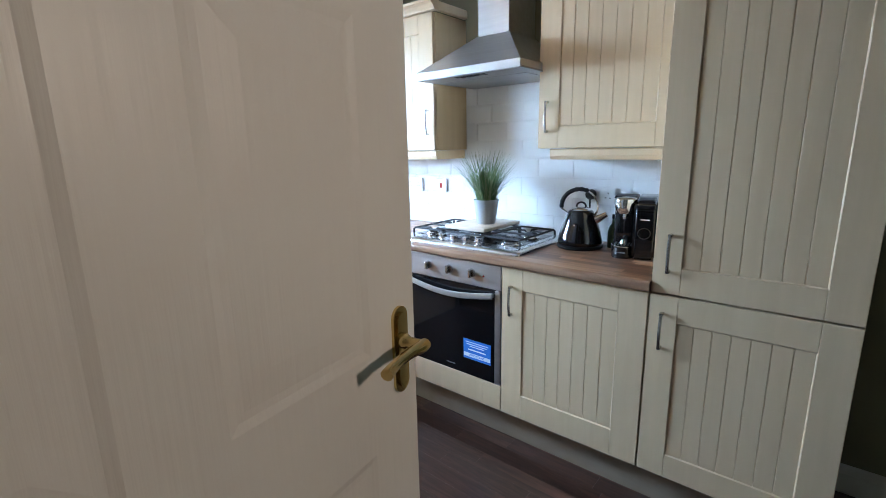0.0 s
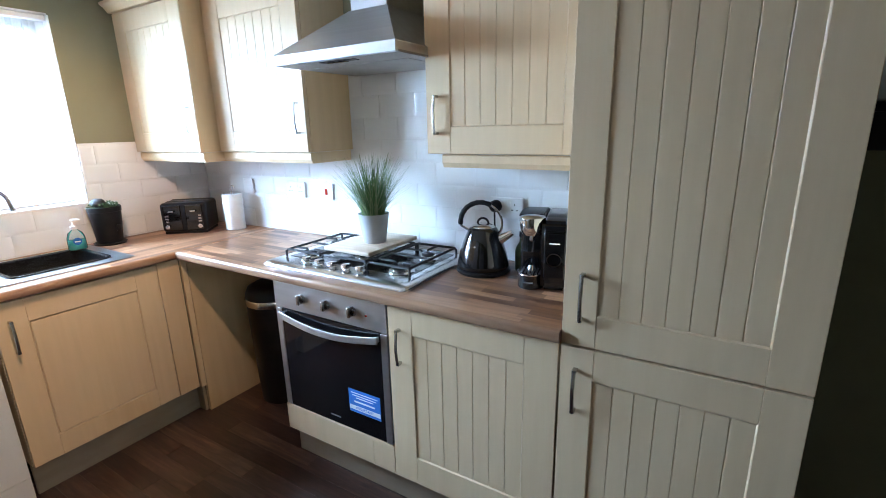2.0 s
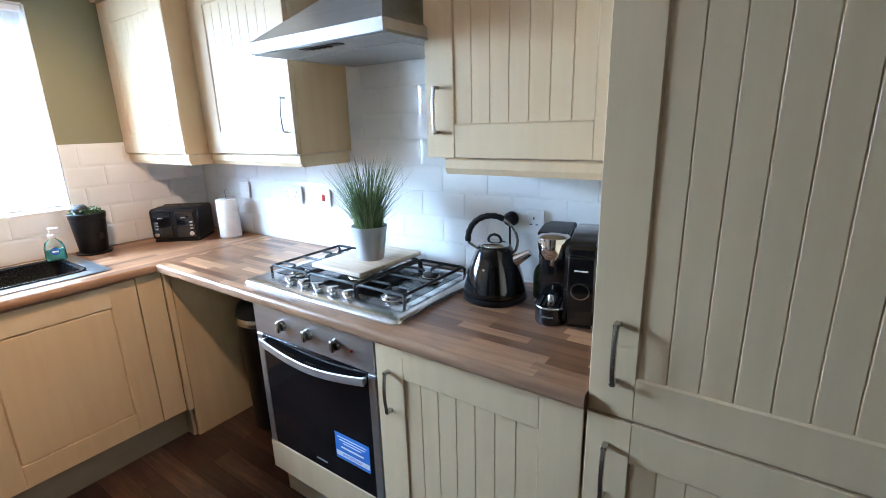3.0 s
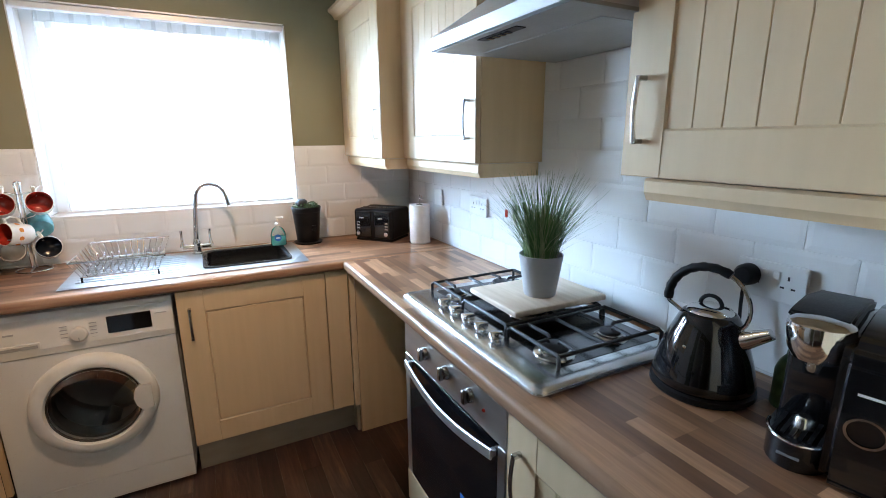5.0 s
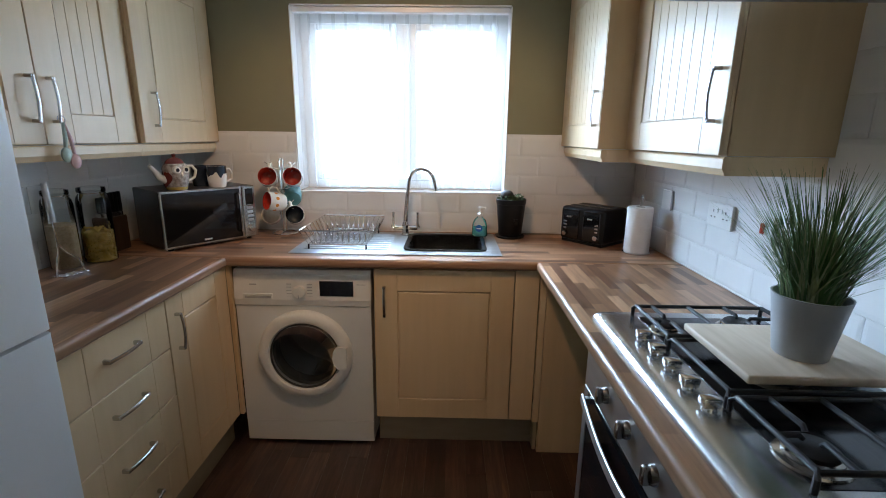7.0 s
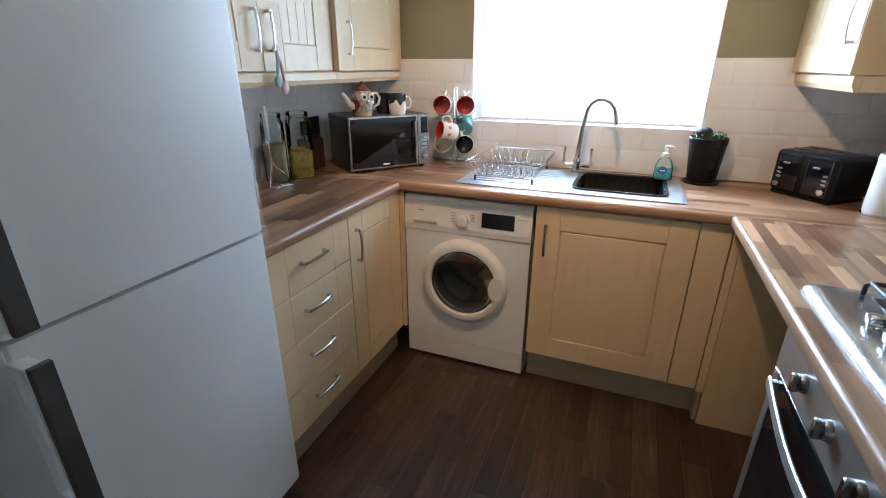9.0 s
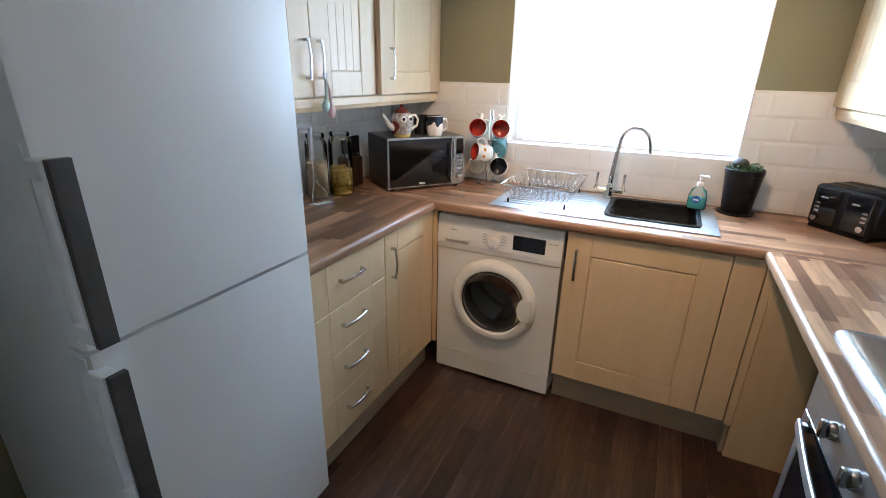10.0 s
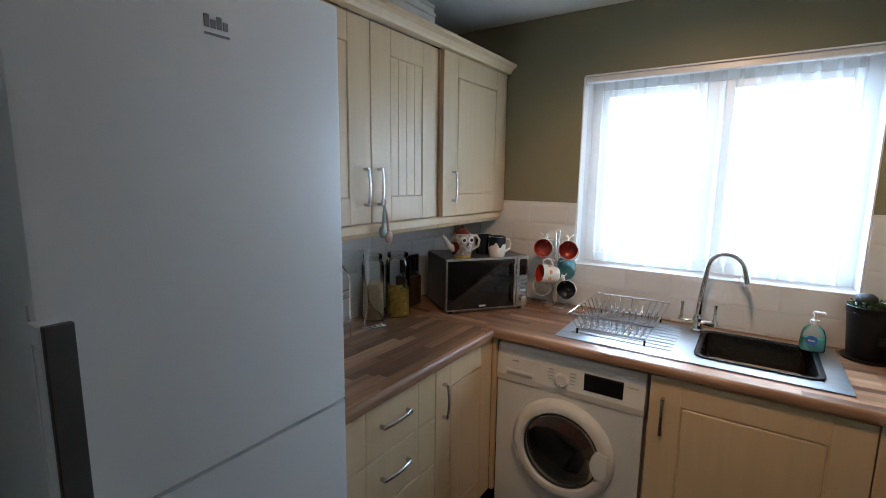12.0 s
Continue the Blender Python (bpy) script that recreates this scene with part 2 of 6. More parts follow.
WHITE_GLAZE = mottled("white_glaze", (0.72, 0.69, 0.63), (0.80, 0.77, 0.71), 0.15, (30, 30, 30), (120, 120, 120), 0.03)
NAVY_GLAZE = mottled("navy_glaze", (0.012, 0.016, 0.026), (0.020, 0.026, 0.04), 0.15, (30, 30, 30), (120, 120, 120), 0.03)
TEAL_GLAZE = mottled("teal_glaze", (0.06, 0.20, 0.21), (0.10, 0.27, 0.28), 0.2, (30, 30, 30), (120, 120, 120), 0.03)
ORANGE_GLAZE = mottled("orange_glaze", (0.60, 0.20, 0.04), (0.70, 0.28, 0.06), 0.2, (30, 30, 30), (120, 120, 120), 0.03)
GOLD_GLAZE = mottled("yellow_glaze", (0.60, 0.42, 0.10), (0.68, 0.50, 0.15), 0.25, (30, 30, 30), (120, 120, 120), 0.03)
PASTA = mottled("dry_pasta", (0.76, 0.47, 0.09), (0.86, 0.60, 0.17), 0.6, (60, 60, 60), (250, 250, 250), 0.2)
RICE = mottled("dry_rice", (0.60, 0.44, 0.27), (0.74, 0.58, 0.39), 0.8, (120, 120, 120), (600, 600, 600), 0.6)
LABEL_BLUE = mottled("blue_label", (0.02, 0.16, 0.55), (0.03, 0.19, 0.62), 0.4, (20, 20, 20), (120, 120, 120), 0.02)
MW_GREY = mottled("dark_silver_case", (0.10, 0.10, 0.105), (0.13, 0.13, 0.135), 0.4, (8, 8, 8), (200, 200, 200), 0.04, metal=0.4)
PRINT_PALE = mottled("pale_grey_print", (0.36, 0.37, 0.38), (0.43, 0.44, 0.45), 0.5, (20, 20, 20), (120, 120, 120), 0.02)
PRINT_WHITE = mottled("white_print", (0.76, 0.78, 0.80), (0.82, 0.84, 0.86), 0.5, (20, 20, 20), (120, 120, 120), 0.02)
PRINT_GREY = mottled("grey_print", (0.16, 0.17, 0.18), (0.22, 0.23, 0.24), 0.5, (20, 20, 20), (120, 120, 120), 0.02)
SOAP = mottled("green_soap", (0.14, 0.66, 0.64), (0.18, 0.74, 0.72), 0.1, (20, 20, 20), (120, 120, 120), 0.02)
SOAP_CLEAR = glass_material("soap_bottle", (0.93, 0.98, 0.97))
DARK_RECESS = mottled("dark_rubber", (0.02, 0.02, 0.02), (0.035, 0.035, 0.035), 0.7, (20, 20, 20), (220, 220, 220), 0.2)
LEAF = mottled("succulent_leaf", (0.030, 0.075, 0.025), (0.070, 0.135, 0.050), 0.5, (50, 50, 50), (200, 200, 200), 0.1)
FRIDGE_GRIP = mottled("graphite_grip", (0.045, 0.042, 0.040), (0.065, 0.060, 0.057), 0.4, (20, 20, 20), (220, 220, 220), 0.06)
PINK = mottled("pink_ceramic", (0.60, 0.36, 0.33), (0.68, 0.44, 0.40), 0.3, (20, 20, 20), (120, 120, 120), 0.02)
SAGE = mottled("sage_ceramic", (0.30, 0.40, 0.34), (0.37, 0.47, 0.40), 0.3, (20, 20, 20), (120, 120, 120), 0.02)
CARD = mottled("pale_card", (0.52, 0.47, 0.42), (0.62, 0.57, 0.51), 0.8, (8, 8, 8), (160, 160, 160), 0.2)

# ---- building helpers ----


def part(name, bm, mat, parent=None, label="", smooth=False):
    """Links a bmesh as one mesh object, under a thing or a part where one is given."""
    me = bpy.data.meshes.new(name)
    bmesh.ops.recalc_face_normals(bm, faces=bm.faces[:])
    bm.to_mesh(me)
    bm.free()
    me.materials.append(mat)
    if smooth:
        me.shade_smooth()
        me.set_sharp_from_angle(angle=radians(38))
    ob = new(name, me)
    ob.parent = parent
    if label:
        tagged(ob, label)
    return ob


def thing(name, m, label, category, group="", kind=""):
    ob = new(name)
    ob.empty_display_size = 0.05
    ob.matrix_world = m
    return tagged(ob, label, category, group, kind)


def box(bm, x0, x1, y0, y1, z0, z1, bevel=0.0, seg=1):
    vs = [bm.verts.new((x, y, z)) for x in (x0, x1) for y in (y0, y1) for z in (z0, z1)]
    fs = [bm.faces.new([vs[i] for i in q]) for q in ((0, 1, 3, 2), (4, 6, 7, 5), (0, 4, 5, 1), (2, 3, 7, 6), (0, 2, 6, 4), (1, 5, 7, 3))]
    if bevel:
        es = {e for f in fs for e in f.edges}
        bmesh.ops.bevel(bm, geom=list(es), offset=bevel, segments=seg, profile=0.5, affect="EDGES")


def boxed(*size, bevel=0.0, seg=1):
    bm = bmesh.new()
    box(bm, *size, bevel=bevel, seg=seg)
    return bm


def ring(bm, centre, u, v, r, seg, squash=1.0):
    return [bm.verts.new(centre + u * (r * math.cos(a)) + v * (r * squash * math.sin(a))) for a in (2 * math.pi * i / seg for i in range(seg))]


def tube(bm, points, radius, seg=8, squash=1.0, cap=True, up=None):
    """A bar of round (or squashed) section along a run of points."""
    pts = [Vector(p) for p in points]
    radii = radius if isinstance(radius, (list, tuple)) else [radius] * len(pts)
    rings, u = [], None
    for i, p in enumerate(pts):
        d = (pts[min(i + 1, len(pts) - 1)] - pts[max(i - 1, 0)]).normalized()
        if u is None:
            u = Vector(up) if up else (Vector((0, 0, 1)) if abs(d.z) < 0.9 else Vector((1, 0, 0)))
        u = (u - d * u.dot(d)).normalized()
        rings.append(ring(bm, p, u, d.cross(u), radii[i], seg, squash))
    for a, b in zip(rings, rings[1:]):
        for i in range(seg):
            bm.faces.new((a[i], a[(i + 1) % seg], b[(i + 1) % seg], b[i]))
    if cap:
        bm.faces.new(rings[0][::-1])
        bm.faces.new(rings[-1])


def lathe(bm, profile, seg=24, centre=(0, 0, 0), axis="z", close=True):
    """Turns a profile of (radius, height) pairs round an axis."""
    c = Vector(centre)
    u, v, w = {"z": ((1, 0, 0), (0, 1, 0), (0, 0, 1)), "y": ((1, 0, 0), (0, 0, 1), (0, 1, 0)), "x": ((0, 1, 0), (0, 0, 1), (1, 0, 0))}[axis]
    u, v, w = Vector(u), Vector(v), Vector(w)
    rings = []
    for r, h in profile:
        rings.append([bm.verts.new(c + w * h)] if r < 1e-6 else ring(bm, c + w * h, u, v, r, seg))
    for a, b in zip(rings, rings[1:]):
        for i in range(seg):
            k = (i + 1) % seg
            if len(a) == 1 and len(b) == 1:
                continue
            if len(a) == 1:
                bm.faces.new((a[0], b[k], b[i]))
            elif len(b) == 1:
                bm.faces.new((a[i], a[k], b[0]))
            else:
                bm.faces.new((a[i], a[k], b[k], b[i]))
    if close:
        for r in (rings[0], rings[-1]):
            if len(r) > 2:
                bm.faces.new(r)


def turned(profile, seg=24, centre=(0, 0, 0), axis="z", close=True):
    bm = bmesh.new()
    lathe(bm, profile, seg, centre, axis, close)
    return bm


def arc(centre, r, a0, a1, n, u=(1, 0, 0), v=(0, 0, 1)):
    c, u, v = Vector(centre), Vector(u), Vector(v)
    return [c + u * (r * math.cos(radians(a0 + (a1 - a0) * i / n))) + v * (r * math.sin(radians(a0 + (a1 - a0) * i / n))) for i in range(n + 1)]


def prism(bm, outline, axis, lo, hi):
    """Extrudes an outline of 2D points along an axis (x: points are y, z; y: points are x, z; z: points are x, y)."""
    put = {"x": lambda p, h: (h, p[0], p[1]), "y": lambda p, h: (p[0], h, p[1]), "z": lambda p, h: (p[0], p[1], h)}[axis]
    a = [bm.verts.new(put(p, lo)) for p in outline]
    b = [bm.verts.new(put(p, hi)) for p in outline]
    n = len(outline)
    for i in range(n):
        bm.faces.new((a[i], a[(i + 1) % n], b[(i + 1) % n], b[i]))
    bm.faces.new(a[::-1])
    bm.faces.new(b)


def rounded(x0, x1, y0, y1, r, n=6):
    pts = []
    for cx, cy, a0 in ((x1 - r, y1 - r, 0), (x0 + r, y1 - r, 90), (x0 + r, y0 + r, 180), (x1 - r, y0 + r, 270)):
        for k in range(n + 1):
            a = radians(a0 + 90 * k / n)
            pts.append((cx + r * math.cos(a), cy + r * math.sin(a)))
    return pts


def word(text, parent, mat, at, size):
    """Letters of the built-in font as one thin mesh, upright and facing -y, centred at at."""
    curve = bpy.data.curves.new("lettering", "FONT")
    curve.body, curve.size, curve.align_x, curve.extrude = text, size, "CENTER", 0.0002
    ob = bpy.data.objects.new("lettering", curve)
    bm = bmesh.new()
    bm.from_mesh(ob.to_mesh())
    ob.to_mesh_clear()
    bpy.data.objects.remove(ob)
    bmesh.ops.transform(bm, matrix=Matrix.Translation(at) @ Matrix.Rotation(radians(90), 4, "X"), verts=bm.verts[:])
    return part("lettering", bm, mat, parent, "blue printed lettering")


# ---- the room: walls, floor base, ceiling ----
WEST, EAST, SOUTH, NORTH, TOP = 0.0, 4.3, -2.5, 0.0, 2.335
WIN = (-1.774, -0.676, 1.12, 2.038)
DOORWAY = (2.50, 3.29, 2.03)


def wall(name, bm, label="wall painted flat olive green"):
    return tagged(part(name, bm, OLIVE), label, "wall", kind="structure")


bm = bmesh.new()
box(bm, -0.28, WEST, -2.68, WIN[0], -0.1, TOP)
box(bm, -0.28, WEST, WIN[1], 0.18, -0.1, TOP)
box(bm, -0.28, WEST, WIN[0], WIN[1], -0.1, WIN[2])
box(bm, -0.28, WEST, WIN[0], WIN[1], WIN[3], TOP)
wall("wall_west", bm, "olive green wall around the kitchen window")
wall("wall_north", boxed(WEST, EAST + 0.12, NORTH, 0.18, -0.1, TOP), "olive green wall behind the hob and tall units")
bm = bmesh.new()
box(bm, WEST, DOORWAY[0], -2.62, SOUTH, -0.1, TOP)
box(bm, DOORWAY[1], EAST + 0.12, -2.62, SOUTH, -0.1, TOP)
box(bm, DOORWAY[0], DOORWAY[1], -2.62, SOUTH, DOORWAY[2], TOP)
wall("wall_south", bm, "olive green wall with the open doorway")
wall("wall_east", boxed(EAST, EAST + 0.12, SOUTH, NORTH, -0.1, TOP), "plain olive green end wall")
bm = bmesh.new()
box(bm, 1.6, 1.72, -4.0, -2.62, -0.1, TOP)
box(bm, 4.2, 4.32, -4.0, -2.62, -0.1, TOP)
box(bm, 1.6, 4.32, -4.12, -4.0, -0.1, TOP)
tagged(part("wall_hall", bm, TRIM_WHITE), "plain pale hall walls beyond the doorway", "wall", kind="structure")
tagged(part("ceiling", boxed(-0.28, 4.42, -4.12, 0.18, TOP, TOP + 0.12), CEILING), "white painted plaster ceiling", "ceiling", kind="structure")
bm = bmesh.new()
prism(bm, [(0, 0), (-0.018, 0), (-0.018, 0.085), (-0.012, 0.10), (-0.006, 0.112), (0, 0.118)], "x", 3.094, EAST)
tagged(part("baseboard", bm, TRIM_WHITE), "cream painted moulded skirting board", "skirting", kind="structure")
bm = bmesh.new()
for x0, x1 in ((DOORWAY[0] - 0.06, DOORWAY[0] + 0.0), (DOORWAY[1] - 0.0, DOORWAY[1] + 0.06)):
    box(bm, x0, x1, SOUTH, SOUTH + 0.016, 0, DOORWAY[2] + 0.06, bevel=0.004)
box(bm, DOORWAY[0], DOORWAY[1], SOUTH, SOUTH + 0.016, DOORWAY[2], DOORWAY[2] + 0.06, bevel=0.004)
tagged(part("trim", bm, TRIM_WHITE), "white painted architrave round the doorway", "architrave", kind="structure")

# ---- window, sill, vertical blind ----
y0, y1, z0, z1 = WIN
win = thing("window_1", pose(-0.12, (y0 + y1) / 2, z0), "white upvc window with two panes, bright daylight outside", "window", kind="structure")
inv = pose(-0.12, (y0 + y1) / 2, z0).inverted()


def local(bm, m=None):
    bmesh.ops.transform(bm, matrix=m if m is not None else inv, verts=bm.verts[:])
    return bm


FX0, FX1 = -0.225, -0.155
bm = bmesh.new()
box(bm, FX0, FX1, y0, y0 + 0.055, z0, z1, bevel=0.004)
box(bm, FX0, FX1, y1 - 0.055, y1, z0, z1, bevel=0.004)
box(bm, FX0, FX1, y0 + 0.055, y1 - 0.055, z1 - 0.055, z1, bevel=0.004)
box(bm, FX0, FX1, y0 + 0.055, y1 - 0.055, z0, z0 + 0.055, bevel=0.004)
box(bm, FX0, FX1, -1.262, -1.192, z0 + 0.055, z1 - 0.055, bevel=0.004)
part("window_frame", local(bm), UPVC, win)
for a, b in ((y0 + 0.055, -1.262), (-1.192, y1 - 0.055)):
    bm = bmesh.new()
    lo, hi = z0 + 0.055, z1 - 0.055
    for s in ((a, a + 0.036, lo, hi), (b - 0.036, b, lo, hi), (a + 0.036, b - 0.036, lo, lo + 0.036), (a + 0.036, b - 0.036, hi - 0.036, hi)):
        box(bm, FX0 + 0.012, FX1 + 0.014, *s, bevel=0.005)
    sash = part("sash", local(bm), UPVC, win)
    pane = part("pane", local(boxed(-0.192, -0.186, a + 0.032, b - 0.032, lo + 0.032, hi - 0.032)), GLASS, sash)
    pane.visible_shadow = False
bm = bmesh.new()
box(bm, -0.142, -0.130, -1.285, -1.255, 1.50, 1.585, bevel=0.004)
box(bm, -0.132, -0.118, -1.281, -1.261, 1.545, 1.57, bevel=0.004)
part("window_handle", local(bm), NICKEL, win, "dark casement handle")
bm = boxed(-0.155, 0.006, y0 - 0.002, y1 + 0.002, z0 - 0.006, z0 + 0.008, bevel=0.003)
part("window_sill", local(bm), TILE, win)
for size in ((-0.154, -0.001, y0 + 0.0005, y0 + 0.006, z0 + 0.009, z1 - 0.007), (-0.154, -0.001, y1 - 0.006, y1 - 0.0005, z0 + 0.009, z1 - 0.007), (-0.154, -0.001, y0 + 0.0065, y1 - 0.0065, z1 - 0.0065, z1 - 0.0005)):
    part("reveal_lining", local(boxed(*size)), UPVC, win)

blind = thing("vertical_blind", pose(-0.035, (y0 + y1) / 2, z1 - 0.045), "sheer white vertical blind hanging in the window recess", "blind")
inv_b = pose(-0.035, (y0 + y1) / 2, z1 - 0.045).inverted()
part("headrail", local(boxed(-0.055, -0.012, y0 + 0.010, y1 - 0.010, z1 - 0.034, z1 - 0.009, bevel=0.003), inv_b), UPVC, blind)
n = 17
for i in range(n):
    y = y0 + 0.055 + (y1 - y0 - 0.11) * i / (n - 1)
    bm = bmesh.new()
    a = radians(18 + 10 * math.sin(i * 2.1))
    dy, dx = 0.042 * math.cos(a), 0.042 * math.sin(a) * 0.5
    for k in range(5):
        s0, s1 = -1 + 2 * k / 5, -1 + 2 * (k + 1) / 5
        q = [(-0.034 + dx * s, y + dy * s, z) for s, z in ((s0, 1.145), (s1, 1.145), (s1, z1 - 0.036), (s0, z1 - 0.036))]
        bm.faces.new([bm.verts.new(p) for p in q])
    bmesh.ops.remove_doubles(bm, verts=bm.verts[:], dist=1e-5)
    bmesh.ops.solidify(bm, geom=bm.faces[:], thickness=0.0006)
    part("slat", local(bm, inv_b), VOILE, blind)

haze = bpy.data.materials.new("bright_sky")
haze.use_nodes = True
p = haze.node_tree.nodes["Principled BSDF"]
p.inputs["Base Color"].default_value = (0, 0, 0, 1)
p.inputs["Emission Color"].default_value = (0.64, 0.83, 1.0, 1)
p.inputs["Emission Strength"].default_value = BACKDROP
bm = bmesh.new()
bm.faces.new([bm.verts.new(q) for q in ((-9, -12, -1), (-9, 10, -1), (-9, 10, 12), (-9, -12, 12))])
tagged(part("backdrop", bm, haze), "overcast bright sky outside the window", "sky", kind="structure")
bm = bmesh.new()
bm.faces.new([bm.verts.new(q) for q in ((-9, -12, -0.8), (-0.28, -12, -0.8), (-0.28, 10, -0.8), (-9, 10, -0.8))])
tagged(part("ground", bm, GROUT), "pale paving outside the window", "ground", kind="structure")

# ---- kitchen units ----


def bow_handle(parent, length=0.135, horizontal=False, at=(0, 0, 0), mat=None):
    """A bowed bar handle with two square feet; at is the handle's middle on the door's face (y = 0, sticking out to -y)."""
    bm = bmesh.new()
    h = length / 2
    pts = [(0, -0.019 - 0.007 * math.cos(math.pi / 2 * k / 6), h * k / 6) for k in range(-6, 7)]
    tube(bm, pts, 0.0060, 8, squash=0.66, up=(1, 0, 0))
    for s in (-1, 1):
        box(bm, -0.0062, 0.0062, -0.0225, 0.001, s * (h - 0.004) - 0.005, s * (h - 0.004) + 0.005, bevel=0.0012)
    m = Matrix.Translation(at) @ (Matrix.Rotation(radians(90), 4, "Y") if horizontal else Matrix.Identity(4))
    bmesh.ops.transform(bm, matrix=m, verts=bm.verts[:])
    return part("handle", bm, mat or NICKEL, parent, "satin chrome bow handle", smooth=True)


def bar(name, size, mat, parent, bevel=0.0016):
    return part(name, boxed(*size, bevel=bevel), mat, parent)


def plank_door(parent, x0, x1, z0, z1, y=0.0, stile=0.10, planks=7, name="door", top=0.095, bottom=0.095):
    """A framed tongue-and-groove front, 20 mm thick, whose face lies at y - 0.02."""
    f, b = y - 0.02, y
    g = 0.0016
    x0, x1, z0, z1 = x0 + g, x1 - g, z0 + g, z1 - g
    px0, px1, pz0, pz1 = x0 + stile, x1 - stile, z0 + bottom, z1 - top
    door = part(name, boxed(x0 + 0.001, x1 - 0.001, b - 0.008, b, z0 + 0.001, z1 - 0.001), CREAM, parent)
    bar("stile", (x0, x0 + stile, f, b - 0.008, z0, z1), CREAM, door)
    bar("stile", (x1 - stile, x1, f, b - 0.008, z0, z1), CREAM, door)
    bar("rail", (px0, px1, f, b - 0.008, z1 - top, z1), CREAM, door)
    bar("rail", (px0, px1, f, b - 0.008, z0, z0 + bottom), CREAM, door)
    step = (px1 - px0) / planks
    if planks == 1:
        bar("panel", (px0 + 0.0045, px1 - 0.0045, f + 0.0004, b - 0.008, pz0 + 0.0045, pz1 - 0.0045), CREAM, door, 0.0036)
    for i in range(planks if planks > 1 else 0):
        bar("plank", (px0 + i * step, px0 + (i + 1) * step, f + 0.0040, b - 0.008, pz0, pz1), CREAM, door, 0.0021)
    bm = bmesh.new()
    w = 0.0042
    o = [bm.verts.new((x, f, z)) for x, z in ((px0, pz0), (px1, pz0), (px1, pz1), (px0, pz1))]
    n = [bm.verts.new((x, f + 0.0056, z)) for x, z in ((px0 + w, pz0 + w), (px1 - w, pz0 + w), (px1 - w, pz1 - w), (px0 + w, pz1 - w))]
    for k in range(4):
        bm.faces.new((o[k], o[(k + 1) % 4], n[(k + 1) % 4], n[k]))
    part("moulding", bm, CREAM, door)
    return door


def carcass(parent, w, h, d, z=0.0):
    t = 0.018
    bar("side_panel", (0, t, 0.002, d, z, z + h), CARCASS, parent, 0.0006)
    bar("side_panel", (w - t, w, 0.002, d, z, z + h), CARCASS, parent, 0.0006)
    bar("bottom_panel", (t, w - t, 0.002, d, z, z + t), CARCASS, parent, 0.0)
    bar("top_panel", (t, w - t, 0.002, d, z + h - t, z + h), CARCASS, parent, 0.0)
    bar("back_panel", (t, w - t, d - 0.008, d, z + t, z + h - t), CARCASS, parent, 0.0)


BASE, BTOP = 0.155, 0.868
N_FRONT, W_FRONT, S_FRONT = -0.56, 0.56, -1.94

# base unit beside the oven
unit = thing("base_cabinet", pose(1.886, N_FRONT, 0), "cream grooved base cabinet with bow handle under the worktop", "cabinet", "base cabinets")
carcass(unit, 0.622, BTOP - BASE, 0.54, BASE)
door = plank_door(unit, 0, 0.622, BASE, BTOP, stile=0.104, bottom=0.115)
bow_handle(door, at=(0.052, -0.02, 0.72))

# tall unit
unit = thing("tall_cabinet", pose(2.512, N_FRONT, 0), "cream grooved full-height cabinet with two doors", "cabinet")
carcass(unit, 0.574, 2.10 - BASE, 0.55, BASE)
door = plank_door(unit, 0, 0.574, BASE, 0.866, stile=0.092)
bow_handle(door, at=(0.046, -0.02, 0.735))
door = plank_door(unit, 0, 0.574, 0.870, 2.10, stile=0.092)
bow_handle(door, at=(0.053, -0.02, 1.018))

# oven housing: strip below the oven and side boards
unit = thing("oven_housing", pose(1.28, N_FRONT, 0), "cream housing board framing the built-in oven", "cabinet")
bm = bmesh.new()
box(bm, 0, 0.014, 0.0, 0.54, BASE, BTOP)
box(bm, 0.592, 0.606, 0.0, 0.54, BASE, BTOP)
box(bm, 0.014, 0.592, 0.0, 0.54, BASE, BASE + 0.018)
part("body", bm, CARCASS, unit)
bm = bmesh.new()
box(bm, 0.0, 0.50, -0.02, 0.0, BASE + 0.002, 0.283, bevel=0.0016)
box(bm, 0.50, 0.605, -0.02, 0.0, BASE + 0.002, 0.283, bevel=0.0016)
part("filler_strip", bm, CREAM, unit)

# sink unit, facing the room from the window wall
W = pose(W_FRONT, -1.288, 0, 0, 0, 90)
unit = thing("sink_cabinet", W, "cream sink cabinet with a panelled door and bow handle", "cabinet", "base cabinets")
carcass(unit, 0.604, 0.66, 0.48, BASE)
door = plank_door(unit, 0, 0.604, BASE, BTOP - 0.004, stile=0.10, planks=1)
bow_handle(door, at=(0.046, -0.02, 0.722))
unit = thing("corner_post", pose(W_FRONT, -0.684, 0, 0, 0, 90), "cream filler post beside the sink cabinet", "filler")
part("filler_board", boxed(0.002, 0.105, -0.02, 0.0, BASE, BTOP, bevel=0.0016), CREAM, unit)
unit = thing("end_panel", pose(0.578, -0.565, 0), "cream end panel beside the open appliance space", "panel")
part("board", boxed(0, 0.02, 0.016, 0.565, 0, BTOP - 0.001, bevel=0.001), CARCASS, unit)
part("front_board", boxed(0.0015, 0.018, -0.012, 0.0145, BASE, BTOP - 0.001, bevel=0.001), CREAM, unit)

